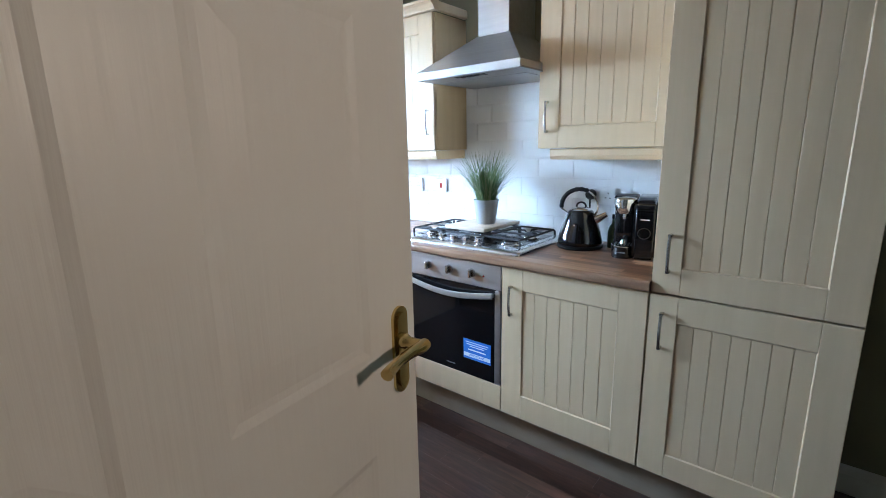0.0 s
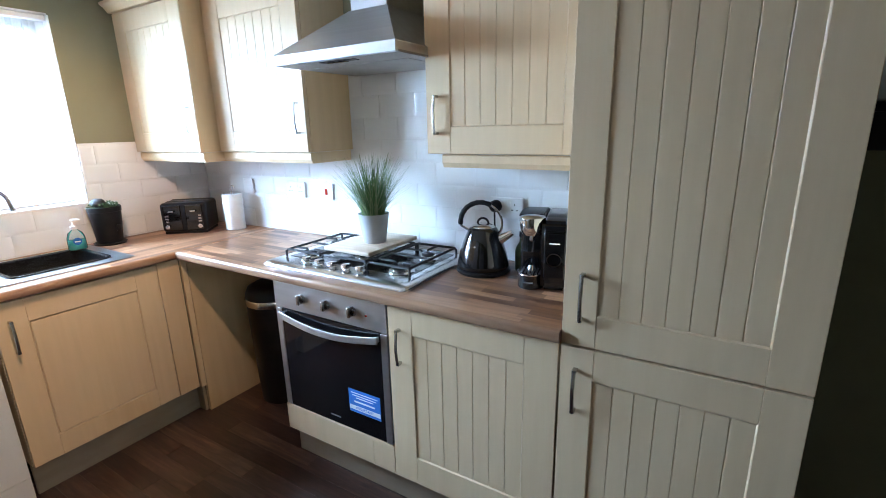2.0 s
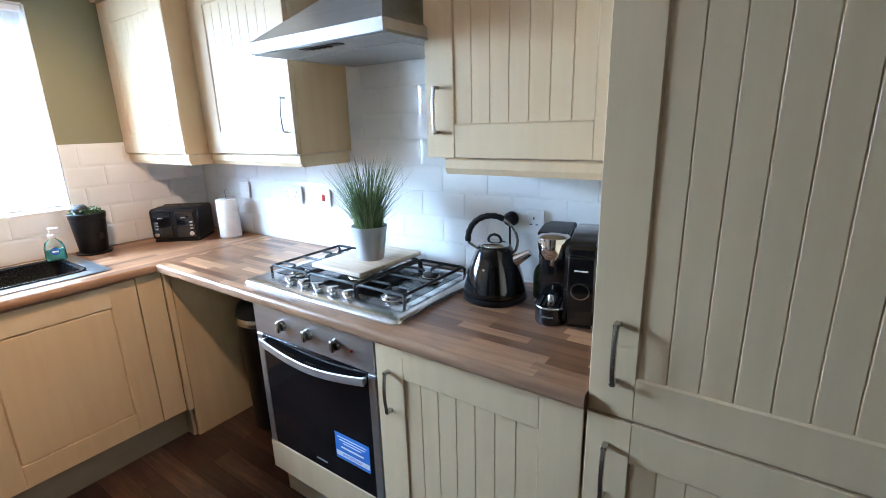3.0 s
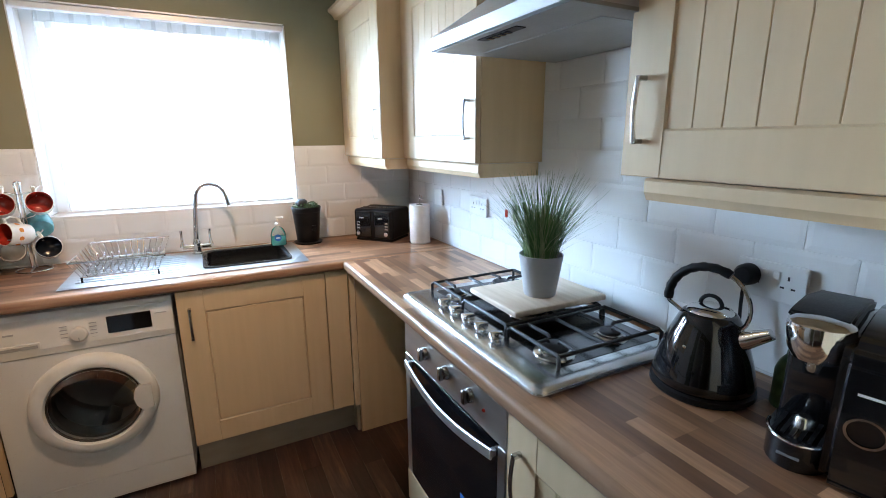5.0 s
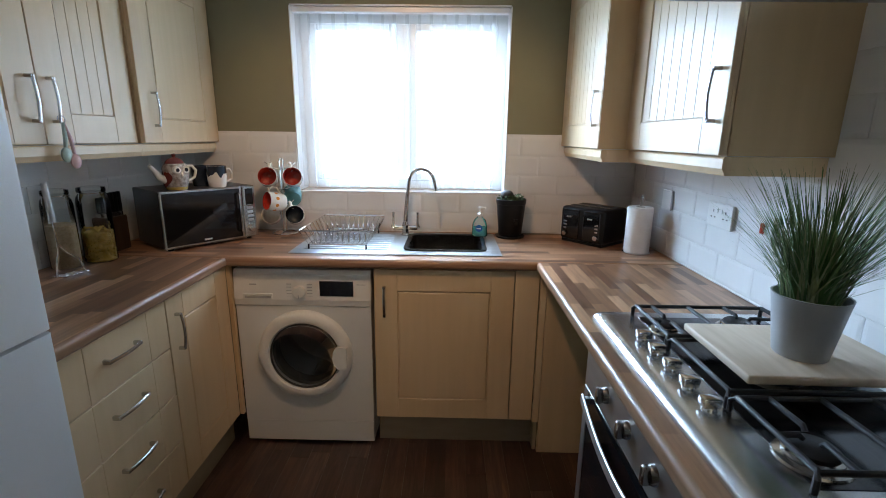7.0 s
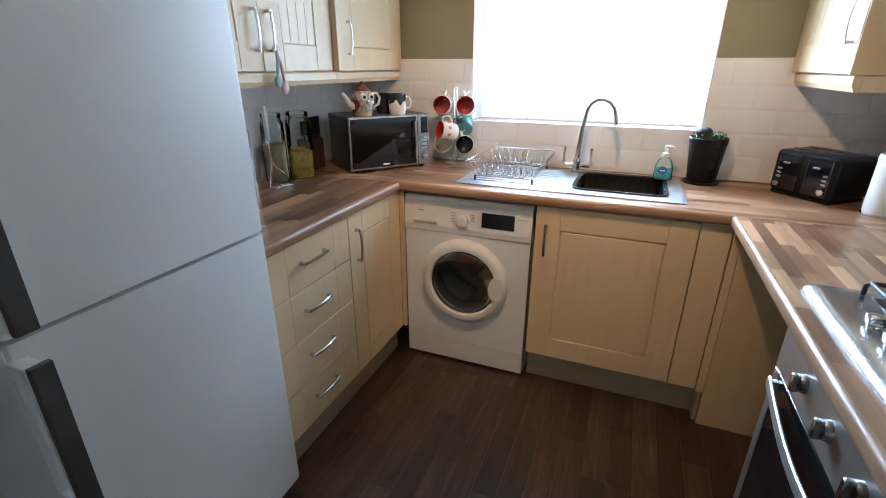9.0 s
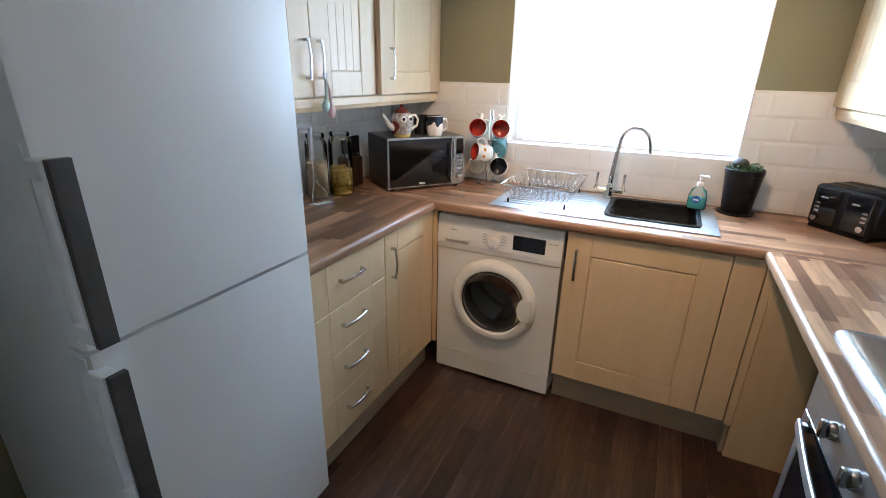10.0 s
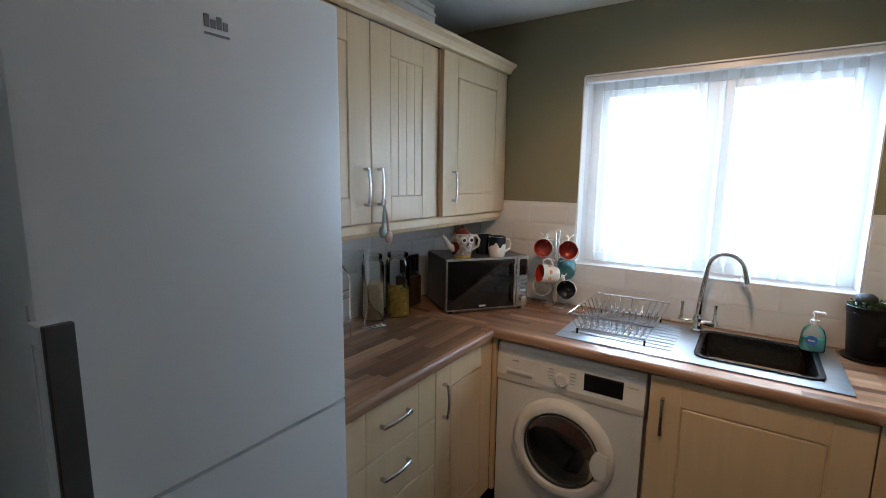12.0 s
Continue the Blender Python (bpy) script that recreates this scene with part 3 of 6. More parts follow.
# south run: corner door and drawers
S = pose(1.008, S_FRONT, 0, 0, 0, 180)
unit = thing("base_cabinet", S, "cream narrow base cabinet with bow handle next to the drawers", "cabinet", "base cabinets")
carcass(unit, 0.425, BTOP - BASE, 0.53, BASE)
door = plank_door(unit, 0, 0.425, BASE, BTOP, stile=0.095, planks=1)
bow_handle(door, at=(0.048, -0.02, 0.735))
unit = thing("drawer_unit", pose(1.466, S_FRONT, 0, 0, 0, 180), "cream unit of four drawers with bow handles", "drawers")
carcass(unit, 0.456, BTOP - BASE, 0.53, BASE)
cuts = (BASE, 0.338, 0.517, 0.694, BTOP)
for lo, hi in zip(cuts, cuts[1:]):
    front = part("drawer_front", boxed(0.0026, 0.4534, -0.008, 0, lo + 0.003, hi - 0.003), CREAM, unit)
    for piece, a, b in (("stile", 0.0016, 0.10), ("rail", 0.10, 0.356), ("stile", 0.356, 0.4544)):
        bar(piece, (a, b, -0.02, -0.008, lo + 0.002, hi - 0.002), CREAM, front)
    bow_handle(front, 0.135, True, (0.228, -0.02, (lo + hi) / 2 + 0.012))
unit = thing("corner_post", pose(0.583, -1.925, 0), "cream corner post beside the washing machine", "filler")
part("filler_board", boxed(-0.022, -0.002, 0.004, 0.022, BASE, BTOP, bevel=0.001), CARCASS, unit)

# plinths, their cream darkened by the shade below the units
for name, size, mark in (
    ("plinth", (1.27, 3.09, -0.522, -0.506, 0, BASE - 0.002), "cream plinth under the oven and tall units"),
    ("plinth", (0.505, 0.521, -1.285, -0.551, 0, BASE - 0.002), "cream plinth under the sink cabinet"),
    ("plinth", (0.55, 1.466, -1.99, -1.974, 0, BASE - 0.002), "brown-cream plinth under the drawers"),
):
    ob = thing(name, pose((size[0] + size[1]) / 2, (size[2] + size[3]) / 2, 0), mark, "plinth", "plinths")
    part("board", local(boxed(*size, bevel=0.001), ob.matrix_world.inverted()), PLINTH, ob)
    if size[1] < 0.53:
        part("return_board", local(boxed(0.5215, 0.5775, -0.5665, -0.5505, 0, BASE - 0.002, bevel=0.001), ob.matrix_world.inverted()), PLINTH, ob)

# worktops: post-formed front edge
THICK, WTOP = 0.040, 0.91


def nose(front, s):
    """Outline of the post-formed nose whose front lies at front and whose back lies towards -s."""
    r = 0.014
    pts = [(front - s * r, WTOP - THICK), (front - s * r, WTOP)]
    for k in range(1, 5):
        a = radians(90 - 22.5 * k)
        pts.append((front - s * r + s * r * math.cos(a), WTOP - r + r * math.sin(a)))
    for k in range(5):
        a = radians(-22.5 * k)
        if k < 4:
            pts.append((front - s * r + s * r * math.cos(a), WTOP - THICK + r + r * math.sin(a)))
    return pts


def worktop(at, label, mat, boards, front, s, axis, lo, hi):
    m = pose(*at)
    ob = thing("worktop", m, label, "worktop", "worktops")
    for size in boards:
        part("board", local(boxed(*size, WTOP - THICK, WTOP), m.inverted()), mat, ob)
    bm = bmesh.new()
    prism(bm, nose(front, s), axis, lo, hi)
    part("front_edge", local(bm, m.inverted()), WORKTOP_EDGE, ob, "rounded brown laminate front edge", smooth=True)
    return ob


BX0, BX1, BY0, BY1 = 0.095, 0.445, -1.170, -0.80
worktop((1.55, -0.3, WTOP - THICK), "brown block-pattern laminate worktop holding the gas hob", WORKTOP_X, [(0.604, 2.511, -0.586, -0.001)], -0.60, -1, "x", 0.604, 2.511)
worktop((1.03, -2.2, WTOP - THICK), "brown block-pattern laminate worktop over the drawers", WORKTOP_X, [(0.604, 1.466, -2.499, -1.916)], -1.902, 1, "x", 0.604, 1.466)
worktop((0.3, -1.25, WTOP - THICK), "brown block-pattern laminate worktop holding the sink", WORKTOP_Y, [
    (0.001, BX0 - 0.01, -2.499, -0.001), (BX1 + 0.01, 0.589, -2.499, -0.001),
    (BX0 - 0.01, BX1 + 0.01, -2.499, BY0 - 0.01), (BX0 - 0.01, BX1 + 0.01, BY1 + 0.01, -0.001)], 0.603, 1, "y", -2.499, -0.001)
for a, b, s in ((-0.602, -0.002, "hob"), (-2.498, -1.900, "drawer")):
    ob = thing("joint_strip", pose(0.6035, (a + b) / 2, WTOP), "thin brown strip covering the worktop joint", "trim strip", "joint strips")
    part("strip", boxed(-0.0016, 0.0016, (a - b) / 2, (b - a) / 2, 0.0002, 0.0009, bevel=0.0003), WORKTOP_EDGE, ob)

# wall units


def pelmet(parent, x0, x1, y, z=1.372, depth=0.0, ends=()):
    """The moulded light rail under a wall unit."""
    bm = bmesh.new()
    prism(bm, [(y, z), (y + 0.018, z), (y + 0.018, z - 0.048), (y + 0.006, z - 0.048), (y + 0.002, z - 0.040), (y - 0.004, z - 0.030), (y - 0.004, z - 0.006)], "x", x0, x1)
    for x in ends:
        box(bm, x - 0.018, x, y + 0.018, y + depth, z - 0.048, z, bevel=0.001)
    return part("light_rail", bm, CREAM, parent)


def cornice(parent, x0, x1, y, d, z=2.084, ends=()):
    bm = bmesh.new()
    prof = [(y + 0.02, z), (y - 0.018, z), (y - 0.022, z + 0.010), (y - 0.034, z + 0.024), (y - 0.050, z + 0.034), (y - 0.052, z + 0.046), (y + 0.02, z + 0.046)]
    prism(bm, prof, "x", x0, x1)
    for x, s in ends:
        box(bm, min(x, x + s * 0.03), max(x, x + s * 0.03), y + 0.02, y + d, z + 0.001, z + 0.045, bevel=0.004)
    return part("cornice", bm, CREAM, parent)


LO, HI = 1.374, 2.082
unit = thing("wall_cabinet", pose(1.894, -0.276, 0), "cream grooved wall cabinet beside the cooker hood", "cabinet", "wall cabinets")
carcass(unit, 0.614, HI - LO, 0.275, LO)
door = plank_door(unit, 0, 0.614, LO, HI, stile=0.10)
bow_handle(door, at=(0.046, -0.02, 1.513))
pelmet(unit, 0.055, 0.614, 0.0, depth=0.26, ends=(0.073,))
cornice(unit, -0.03, 0.612, -0.02, 0.28, ends=((0.0, -1),))
unit = thing("wall_cabinet", pose(0.62, -0.272, 0), "cream grooved wall cabinet between corner unit and hood", "cabinet", "wall cabinets")
carcass(unit, 0.642, HI - LO, 0.271, LO)
door = plank_door(unit, 0.022, 0.642, LO, HI, stile=0.10)
part("filler_board", boxed(0.0005, 0.022, -0.018, 0, LO, HI), CREAM, unit)
bow_handle(door, at=(0.597, -0.02, 1.524))
pelmet(unit, 0.0, 0.636, 0.0, depth=0.26, ends=(0.636,))
cornice(unit, 0.0, 0.672, -0.02, 0.27, ends=((0.642, 1),))
unit = thing("wall_cabinet", pose(0.002, -0.376, 0), "cream deeper corner wall cabinet next to the window", "cabinet", "wall cabinets")
carcass(unit, 0.598, HI - LO, 0.375, LO)
part("end_board", boxed(0.598, 0.612, -0.018, 0.375, LO, HI), CARCASS, unit)
door = plank_door(unit, 0, 0.608, LO, HI, stile=0.10)
bow_handle(door, at=(0.565, -0.02, 1.528))
pelmet(unit, 0.0, 0.606, 0.0, depth=0.37, ends=(0.606,))
cornice(unit, 0.0, 0.62, -0.02, 0.37, ends=((0.60, 1),))
S = pose(0.60, -2.198, 0, 0, 0, 180)
unit = thing("wall_cabinet", S, "cream corner wall cabinet above the microwave", "cabinet", "wall cabinets")
carcass(unit, 0.598, HI - LO, 0.301, LO)
door = plank_door(unit, 0, 0.598, LO, HI, stile=0.115, planks=1)
bow_handle(door, at=(0.080, -0.02, 1.508))
pelmet(unit, 0.0, 0.592, 0.0)
cornice(unit, 0.0, 0.598, -0.02, 0.3)
unit = thing("wall_cabinet", pose(1.462, -2.222, 0, 0, 0, 180), "cream double wall cabinet with two grooved doors", "cabinet", "wall cabinets")
carcass(unit, 0.86, HI - LO, 0.277, LO)
door = plank_door(unit, 0, 0.436, LO, HI, stile=0.108, planks=4)
bow_handle(door, at=(0.402, -0.02, 1.508))
door = plank_door(unit, 0.436, 0.856, LO, HI, stile=0.108, planks=4)
bow_handle(door, at=(0.474, -0.02, 1.508))
pelmet(unit, 0.0, 0.86, -0.024)
cornice(unit, 0.0, 0.861, -0.044, 0.30)

# ---- entrance door ----


def frame_grid(bm, xs, zs, holes, y0, y1):
    """A slab from xs and zs cuts, with the cells named in holes left open; one connected mesh."""
    vs = {}

    def v(i, k, y):
        if (i, k, y) not in vs:
            vs[i, k, y] = bm.verts.new((xs[i], y, zs[k]))
        return vs[i, k, y]
    solid = {(i, k) for i in range(len(xs) - 1) for k in range(len(zs) - 1)} - set(holes)
    for i, k in solid:
        for y in (y0, y1):
            bm.faces.new((v(i, k, y), v(i + 1, k, y), v(i + 1, k + 1, y), v(i, k + 1, y)))
        for di, dk, a, b in ((-1, 0, (i, k), (i, k + 1)), (1, 0, (i + 1, k), (i + 1, k + 1)), (0, -1, (i, k), (i + 1, k)), (0, 1, (i, k + 1), (i + 1, k + 1))):
            if (i + di, k + dk) not in solid:
                bm.faces.new((v(*a, y0), v(*b, y0), v(*b, y1), v(*a, y1)))


def raised_panel(bm, x0, x1, z0, z1, y, s):
    """Sunk moulding and raised field of one door panel on the face at y, whose outside lies towards s."""
    levels = ((0.0, -0.000), (0.012, -0.0030), (0.022, -0.0036), (0.062, -0.0004))
    rows = []
    for inset, h in levels:
        rows.append([bm.verts.new((x, y + s * h, z)) for x, z in ((x0 + inset, z0 + inset), (x1 - inset, z0 + inset), (x1 - inset, z1 - inset), (x0 + inset, z1 - inset))])
    for a, b in zip(rows, rows[1:]):
        for i in range(4):
            bm.faces.new((a[i], a[(i + 1) % 4], b[(i + 1) % 4], b[i]))
    bm.faces.new(rows[-1])


door = thing("door_1", pose(2.524, -2.466, 0, 0, 0, 98.5), "white panelled door standing open into the kitchen", "door", kind="structure")
DX, DZ = (0, 0.09, 0.30, 0.405, 0.645, 0.76), (0.008, 0.24, 0.90, 1.072, 1.56, 1.66, 1.87, 1.985)
HOLES = [(i, k) for i in (1, 3) for k in (1, 3, 5)]
bm = bmesh.new()
frame_grid(bm, DX, DZ, HOLES, -0.0175, 0.0175)
part("door_leaf", bm, DOOR_WHITE, door)
for i, k in HOLES:
    bm = bmesh.new()
    raised_panel(bm, DX[i], DX[i + 1], DZ[k], DZ[k + 1], -0.0175, -1)
    raised_panel(bm, DX[i], DX[i + 1], DZ[k], DZ[k + 1], 0.0175, 1)
    part("door_panel", bm, DOOR_WHITE, door)
for s in (-1, 1):
    bm = bmesh.new()
    outline = [(0.716 + 0.019 * math.cos(radians(a)), 1.114 + 0.019 * math.sin(radians(a))) for a in range(0, 181, 20)]
    outline += [(0.716 + 0.019 * math.cos(radians(a)), 1.000 + 0.019 * math.sin(radians(a))) for a in range(180, 361, 20)]
    prism(bm, outline, "y", s * 0.0175, s * 0.0225)
    inner = [(0.716 + (x - 0.716) * 0.66, 1.057 + (z - 1.057) * 0.87) for x, z in outline]
    prism(bm, inner, "y", s * 0.0225, s * 0.0265)
    plate = part("handle_plate", bm, BRASS, door, "brass lever handle plate", smooth=True)
    bm = bmesh.new()
    lathe(bm, [(0.013, 0.0), (0.013, 0.006), (0.009, 0.012), (0.009, 0.045)] if s > 0 else [(0.013, 0.0), (0.013, -0.006), (0.009, -0.012), (0.009, -0.045)], 14, (0.716, s * 0.026, 1.074), "y")
    pts = [(0.722, s * 0.066, 1.074), (0.706, s * 0.069, 1.075), (0.681, s * 0.066, 1.075), (0.656, s * 0.064, 1.072), (0.628, s * 0.067, 1.069), (0.616, s * 0.070, 1.068)]
    tube(bm, pts, [0.010, 0.0105, 0.0088, 0.0080, 0.0092, 0.0100], 10)
    part("lever", bm, BRASS, plate, smooth=True)
bm = boxed(0.7596, 0.7615, -0.0115, 0.0115, 1.022, 1.097, bevel=0.0006)
latch = part("latch_plate", bm, NICKEL, door)
part("latch_bolt", boxed(0.7612, 0.770, -0.006, 0.006, 1.047, 1.070, bevel=0.002), NICKEL, latch)

# ---- fridge freezer ----
fridge = thing("fridge_freezer", pose(2.08, -1.886, 0, 0, 0, 180), "tall white fridge freezer with graphite grip handles", "fridge")
part("body", boxed(0.004, 0.606, 0.066, 0.60, 0.04, 1.93, bevel=0.006, seg=2), FRIDGE_WHITE, fridge)
part("base_grille", boxed(0.02, 0.59, 0.09, 0.5, 0.0, 0.04), DARK_RECESS, fridge)
part("door_gasket", boxed(0.012, 0.598, 0.058, 0.066, 0.07, 1.92), DARK_RECESS, fridge)
for lo, hi, a, b in ((0.05, 0.960, 0.593, 0.931), (0.969, 1.93, 0.993, 1.332)):
    bm = bmesh.new()
    prism(bm, [(0.0, 0.058), (0.0, 0.012), (0.004, 0.003), (0.012, 0.0), (0.595, 0.0), (0.605, 0.003), (0.61, 0.012), (0.61, 0.058)], "z", lo, hi)
    leaf = part("door", bm, FRIDGE_WHITE, fridge, smooth=True)
    bar("handle_channel", (-0.003, 0.0, 0.012, 0.045, a - 0.02, b + 0.02), FRIDGE_WHITE, leaf, 0.001)
    part("grip", boxed(-0.004, 0.032, -0.058, -0.044, a, b, bevel=0.002, seg=2), FRIDGE_GRIP, leaf, "graphite grip bar")
    part("handle_back", boxed(-0.004, 0.030, -0.044, -0.034, a + 0.002, b - 0.002, bevel=0.003, seg=2), FRIDGE_WHITE, leaf)
    for z in (a + 0.003, b - 0.037):
        part("handle_bracket", boxed(-0.006, 0.026, -0.036, 0.012, z, z + 0.034, bevel=0.004, seg=2), FRIDGE_WHITE, leaf)
bm = bmesh.new()
for k, (x, w, h) in enumerate(((0.282, 0.010, 0.022), (0.294, 0.010, 0.015), (0.306, 0.010, 0.022), (0.318, 0.010, 0.015))):
    box(bm, x, x + w, -0.0016, 0.0, 1.806, 1.806 + h, bevel=0.0006)
box(bm, 0.282, 0.330, -0.0016, 0.0, 1.793, 1.797)
tagged(part("badge", bm, PRINT_GREY, fridge), "grey badge marks")

# ---- washing machine ----
wm = thing("washing_machine", pose(0.552, -1.900, 0, 0, 0, 90), "white front-loading washing machine under the worktop", "washing machine")
for piece, size in (("side_panel", (0.0, 0.016, 0.070, 0.50, 0.012, 0.848)), ("side_panel", (0.582, 0.598, 0.070, 0.50, 0.012, 0.848)), ("top_panel", (0.016, 0.582, 0.070, 0.50, 0.830, 0.848)), ("bottom_panel", (0.016, 0.582, 0.070, 0.50, 0.012, 0.030)), ("back_panel", (0.016, 0.582, 0.484, 0.50, 0.030, 0.830))):
    part(piece, boxed(*size, bevel=0.002), ENAMEL, wm)
part("top_shell", boxed(0.0, 0.598, 0.002, 0.0695, 0.686, 0.848, bevel=0.003), ENAMEL, wm)
C = (0.298, -0.012, 0.455)


def holed_panel(x0, x1, z0, z1, y0, y1, centre, r, n=48):
    """A rectangular panel with a round hole through it."""
    bm = bmesh.new()
    rings = []
    for y in (y0, y1):
        inner, outer = [], []
        for k in range(n):
            a = 2 * math.pi * (k + 0.5) / n
            c, s = math.cos(a), math.sin(a)
            inner.append(bm.verts.new((centre[0] + r * c, y, centre[2] + r * s)))
            far = min((x1 - centre[0]) / c if c > 0 else (x0 - centre[0]) / c, (z1 - centre[2]) / s if s > 0 else (z0 - centre[2]) / s)
            outer.append(bm.verts.new((centre[0] + far * c, y, centre[2] + far * s)))
        for x, z in ((x0, z0), (x1, z0), (x1, z1), (x0, z1)):
            near = min(outer, key=lambda v: (v.co.x - x) ** 2 + (v.co.z - z) ** 2)
            near.co = (x, y, z)
        rings.append((inner, outer))
    for k in range(n):
        m = (k + 1) % n
        for inner, outer in rings:
            bm.faces.new((inner[k], inner[m], outer[m], outer[k]))
        for w in (0, 1):
            bm.faces.new((rings[0][w][k], rings[0][w][m], rings[1][w][m], rings[1][w][k]))
    return bm


part("front_panel", holed_panel(0.002, 0.596, 0.1195, 0.686, -0.012, 0.0695, C, 0.156), ENAMEL, wm)
part("kick_panel", boxed(0.002, 0.596, -0.012, 0.0695, 0.014, 0.118, bevel=0.002, seg=2), ENAMEL, wm)
bm = bmesh.new()
prism(bm, [(0.002, 0.689), (-0.016, 0.689), (-0.020, 0.716), (-0.010, 0.83), (0.0, 0.848), (0.002, 0.848)], "x", 0.001, 0.597)
part("control_panel", bm, WHITE_PLASTIC, wm)
part("detergent_drawer", boxed(0.040, 0.170, -0.021, -0.012, 0.716, 0.744, bevel=0.003), WHITE_PLASTIC, wm)
part("drawer_grip", boxed(0.048, 0.162, -0.0225, -0.018, 0.722, 0.734, bevel=0.001), PRINT_PALE, wm)
part("display", boxed(0.376, 0.522, -0.0205, -0.012, 0.735, 0.802, bevel=0.001), BLACK_GLASS, wm)
bm = turned([(0.029, 0.0), (0.028, -0.014), (0.023, -0.018), (0.0, -0.018)], 24, (0.287, -0.016, 0.752), "y")
knob = part("programme_knob", bm, WHITE_PLASTIC, wm, smooth=True)
part("pointer", boxed(0.2855, 0.2885, -0.036, -0.034, 0.728, 0.742), PRINT_PALE, knob)
for s in (-1, 1):
    for k in range(6):
        bar("print_mark", (0.287 + s * 0.045 - 0.011, 0.287 + s * 0.045 + 0.011, -0.0186, -0.014, 0.716 + 0.014 * k, 0.7185 + 0.014 * k), PRINT_PALE, wm, 0.0)
bar("print_mark", (0.070, 0.100, -0.016, -0.012, 0.780, 0.786), PRINT_PALE, wm, 0.0)
bar("print_mark", (0.535, 0.575, -0.015, -0.012, 0.786, 0.789), PRINT_PALE, wm, 0.0)
bm = turned([(0.212, 0.0), (0.210, -0.012), (0.200, -0.026), (0.180, -0.034), (0.163, -0.031), (0.156, -0.020), (0.154, 0.0)], 48, C, "y", close=False)
port = part("door_ring", bm, WHITE_PLASTIC, wm, smooth=True)
bm = turned([(0.155, -0.018), (0.150, -0.013), (0.132, -0.002), (0.094, 0.012), (0.048, 0.020), (0.0, 0.022)], 40, C, "y", close=False)
part("door_glass", bm, PORT_GLASS, port, smooth=True)
part("door_seal", turned([(0.157, 0.070), (0.157, 0.012), (0.146, 0.016), (0.142, 0.050), (0.150, 0.085), (0.176, 0.100)], 40, C, "y", close=False), RUBBER_GREY, wm, "grey rubber door seal", smooth=True)
drum = part("drum", turned([(0.172, 0.098), (0.205, 0.110), (0.228, 0.125), (0.228, 0.36), (0.215, 0.375), (0.060, 0.385), (0.0, 0.385)], 48, C, "y", close=False), STEEL, wm, "polished steel drum", smooth=True)
for a in (25, 145, 265):
    ca, sa = math.cos(radians(a)), math.sin(radians(a))
    bm = bmesh.new()
    rows = []
    for y, h in ((0.135, 0.020), (0.18, 0.055), (0.30, 0.055), (0.35, 0.020)):
        rows.append([bm.verts.new((C[0] + (0.226 - q * h) * ca - w * sa, y - 0.012, C[2] + (0.226 - q * h) * sa + w * ca)) for w, q in ((-0.034, 0.0), (-0.016, 0.8), (0.0, 1.0), (0.016, 0.8), (0.034, 0.0))])
    for p, q in zip(rows, rows[1:]):
        for i in range(4):
            bm.faces.new((p[i], p[i + 1], q[i + 1], q[i]))
    part("lifter", bm, SATIN, drum, smooth=True)
bm = turned([(0.157, -0.020), (0.153, -0.023), (0.150, -0.016), (0.152, -0.010)], 40, C, "y", close=False)
part("glass_rim", bm, DARK_RECESS, port, smooth=True)
bm = bmesh.new()
prism(bm, [(C[0] + 0.190, 0.405), (C[0] + 0.150, 0.400), (C[0] + 0.132, 0.425), (C[0] + 0.126, 0.455), (C[0] + 0.132, 0.487), (C[0] + 0.150, 0.510), (C[0] + 0.190, 0.505)], "y", -0.050, -0.024)
part("door_grip", bm, WHITE_PLASTIC, port)
for x in (0.04, 0.558):
    part("foot", turned([(0.02, 0.0), (0.02, 0.010), (0.012, 0.013)], 12, (x, 0.05, 0.0)), DARK_RECESS, wm)

# ---- oven ----
oven = thing("oven", pose(1.296, -0.560, 0), "built-in stainless steel electric oven with black glass door", "oven")
part("body", boxed(0.0, 0.574, 0.002, 0.52, 0.290, 0.862), STEEL, oven)
part("control_panel", boxed(-0.010, 0.585, -0.020, 0.002, 0.752, 0.866, bevel=0.002, seg=2), STEEL, oven)
for k, x in enumerate((0.155, 0.290, 0.425)):
    bm = turned([(0.021, 0.0), (0.019, -0.008), (0.017, -0.012)], 20, (x, -0.020, 0.812), "y")
    box(bm, x - 0.0075, x + 0.0075, -0.046, -0.030, 0.792, 0.832, bevel=0.003)
    part("knob", bm, NICKEL, oven, smooth=True)
part("indicator_lamp", turned([(0.005, 0.0), (0.004, -0.004), (0.0, -0.005)], 12, (0.492, -0.020, 0.806), "y"), RED_GLAZE, oven)
bm = bmesh.new()
box(bm, -0.010, 0.022, -0.020, 0.002, 0.286, 0.747, bevel=0.0015)
leaf = part("oven_door", bm, STEEL, oven)
part("door_side", boxed(0.553, 0.585, -0.020, 0.002, 0.286, 0.747, bevel=0.0015), STEEL, leaf)
part("door_glass", boxed(0.022, 0.553, -0.0185, 0.002, 0.286, 0.747, bevel=0.001), BLACK_GLASS, leaf)
bm = bmesh.new()
band = []
for k in range(21):
    s = math.sin(math.pi * k / 20)
    x, y, z = 0.026 + 0.523 * k / 20, -0.036 - 0.010 * s, 0.724 - 0.028 * s
    band.append([bm.verts.new((x, y + dy, z + dz)) for dy, dz in ((-0.003, -0.013), (-0.0045, 0.0), (-0.003, 0.013), (0.0, 0.015), (0.004, 0.013), (0.004, -0.013), (0.0, -0.015))])
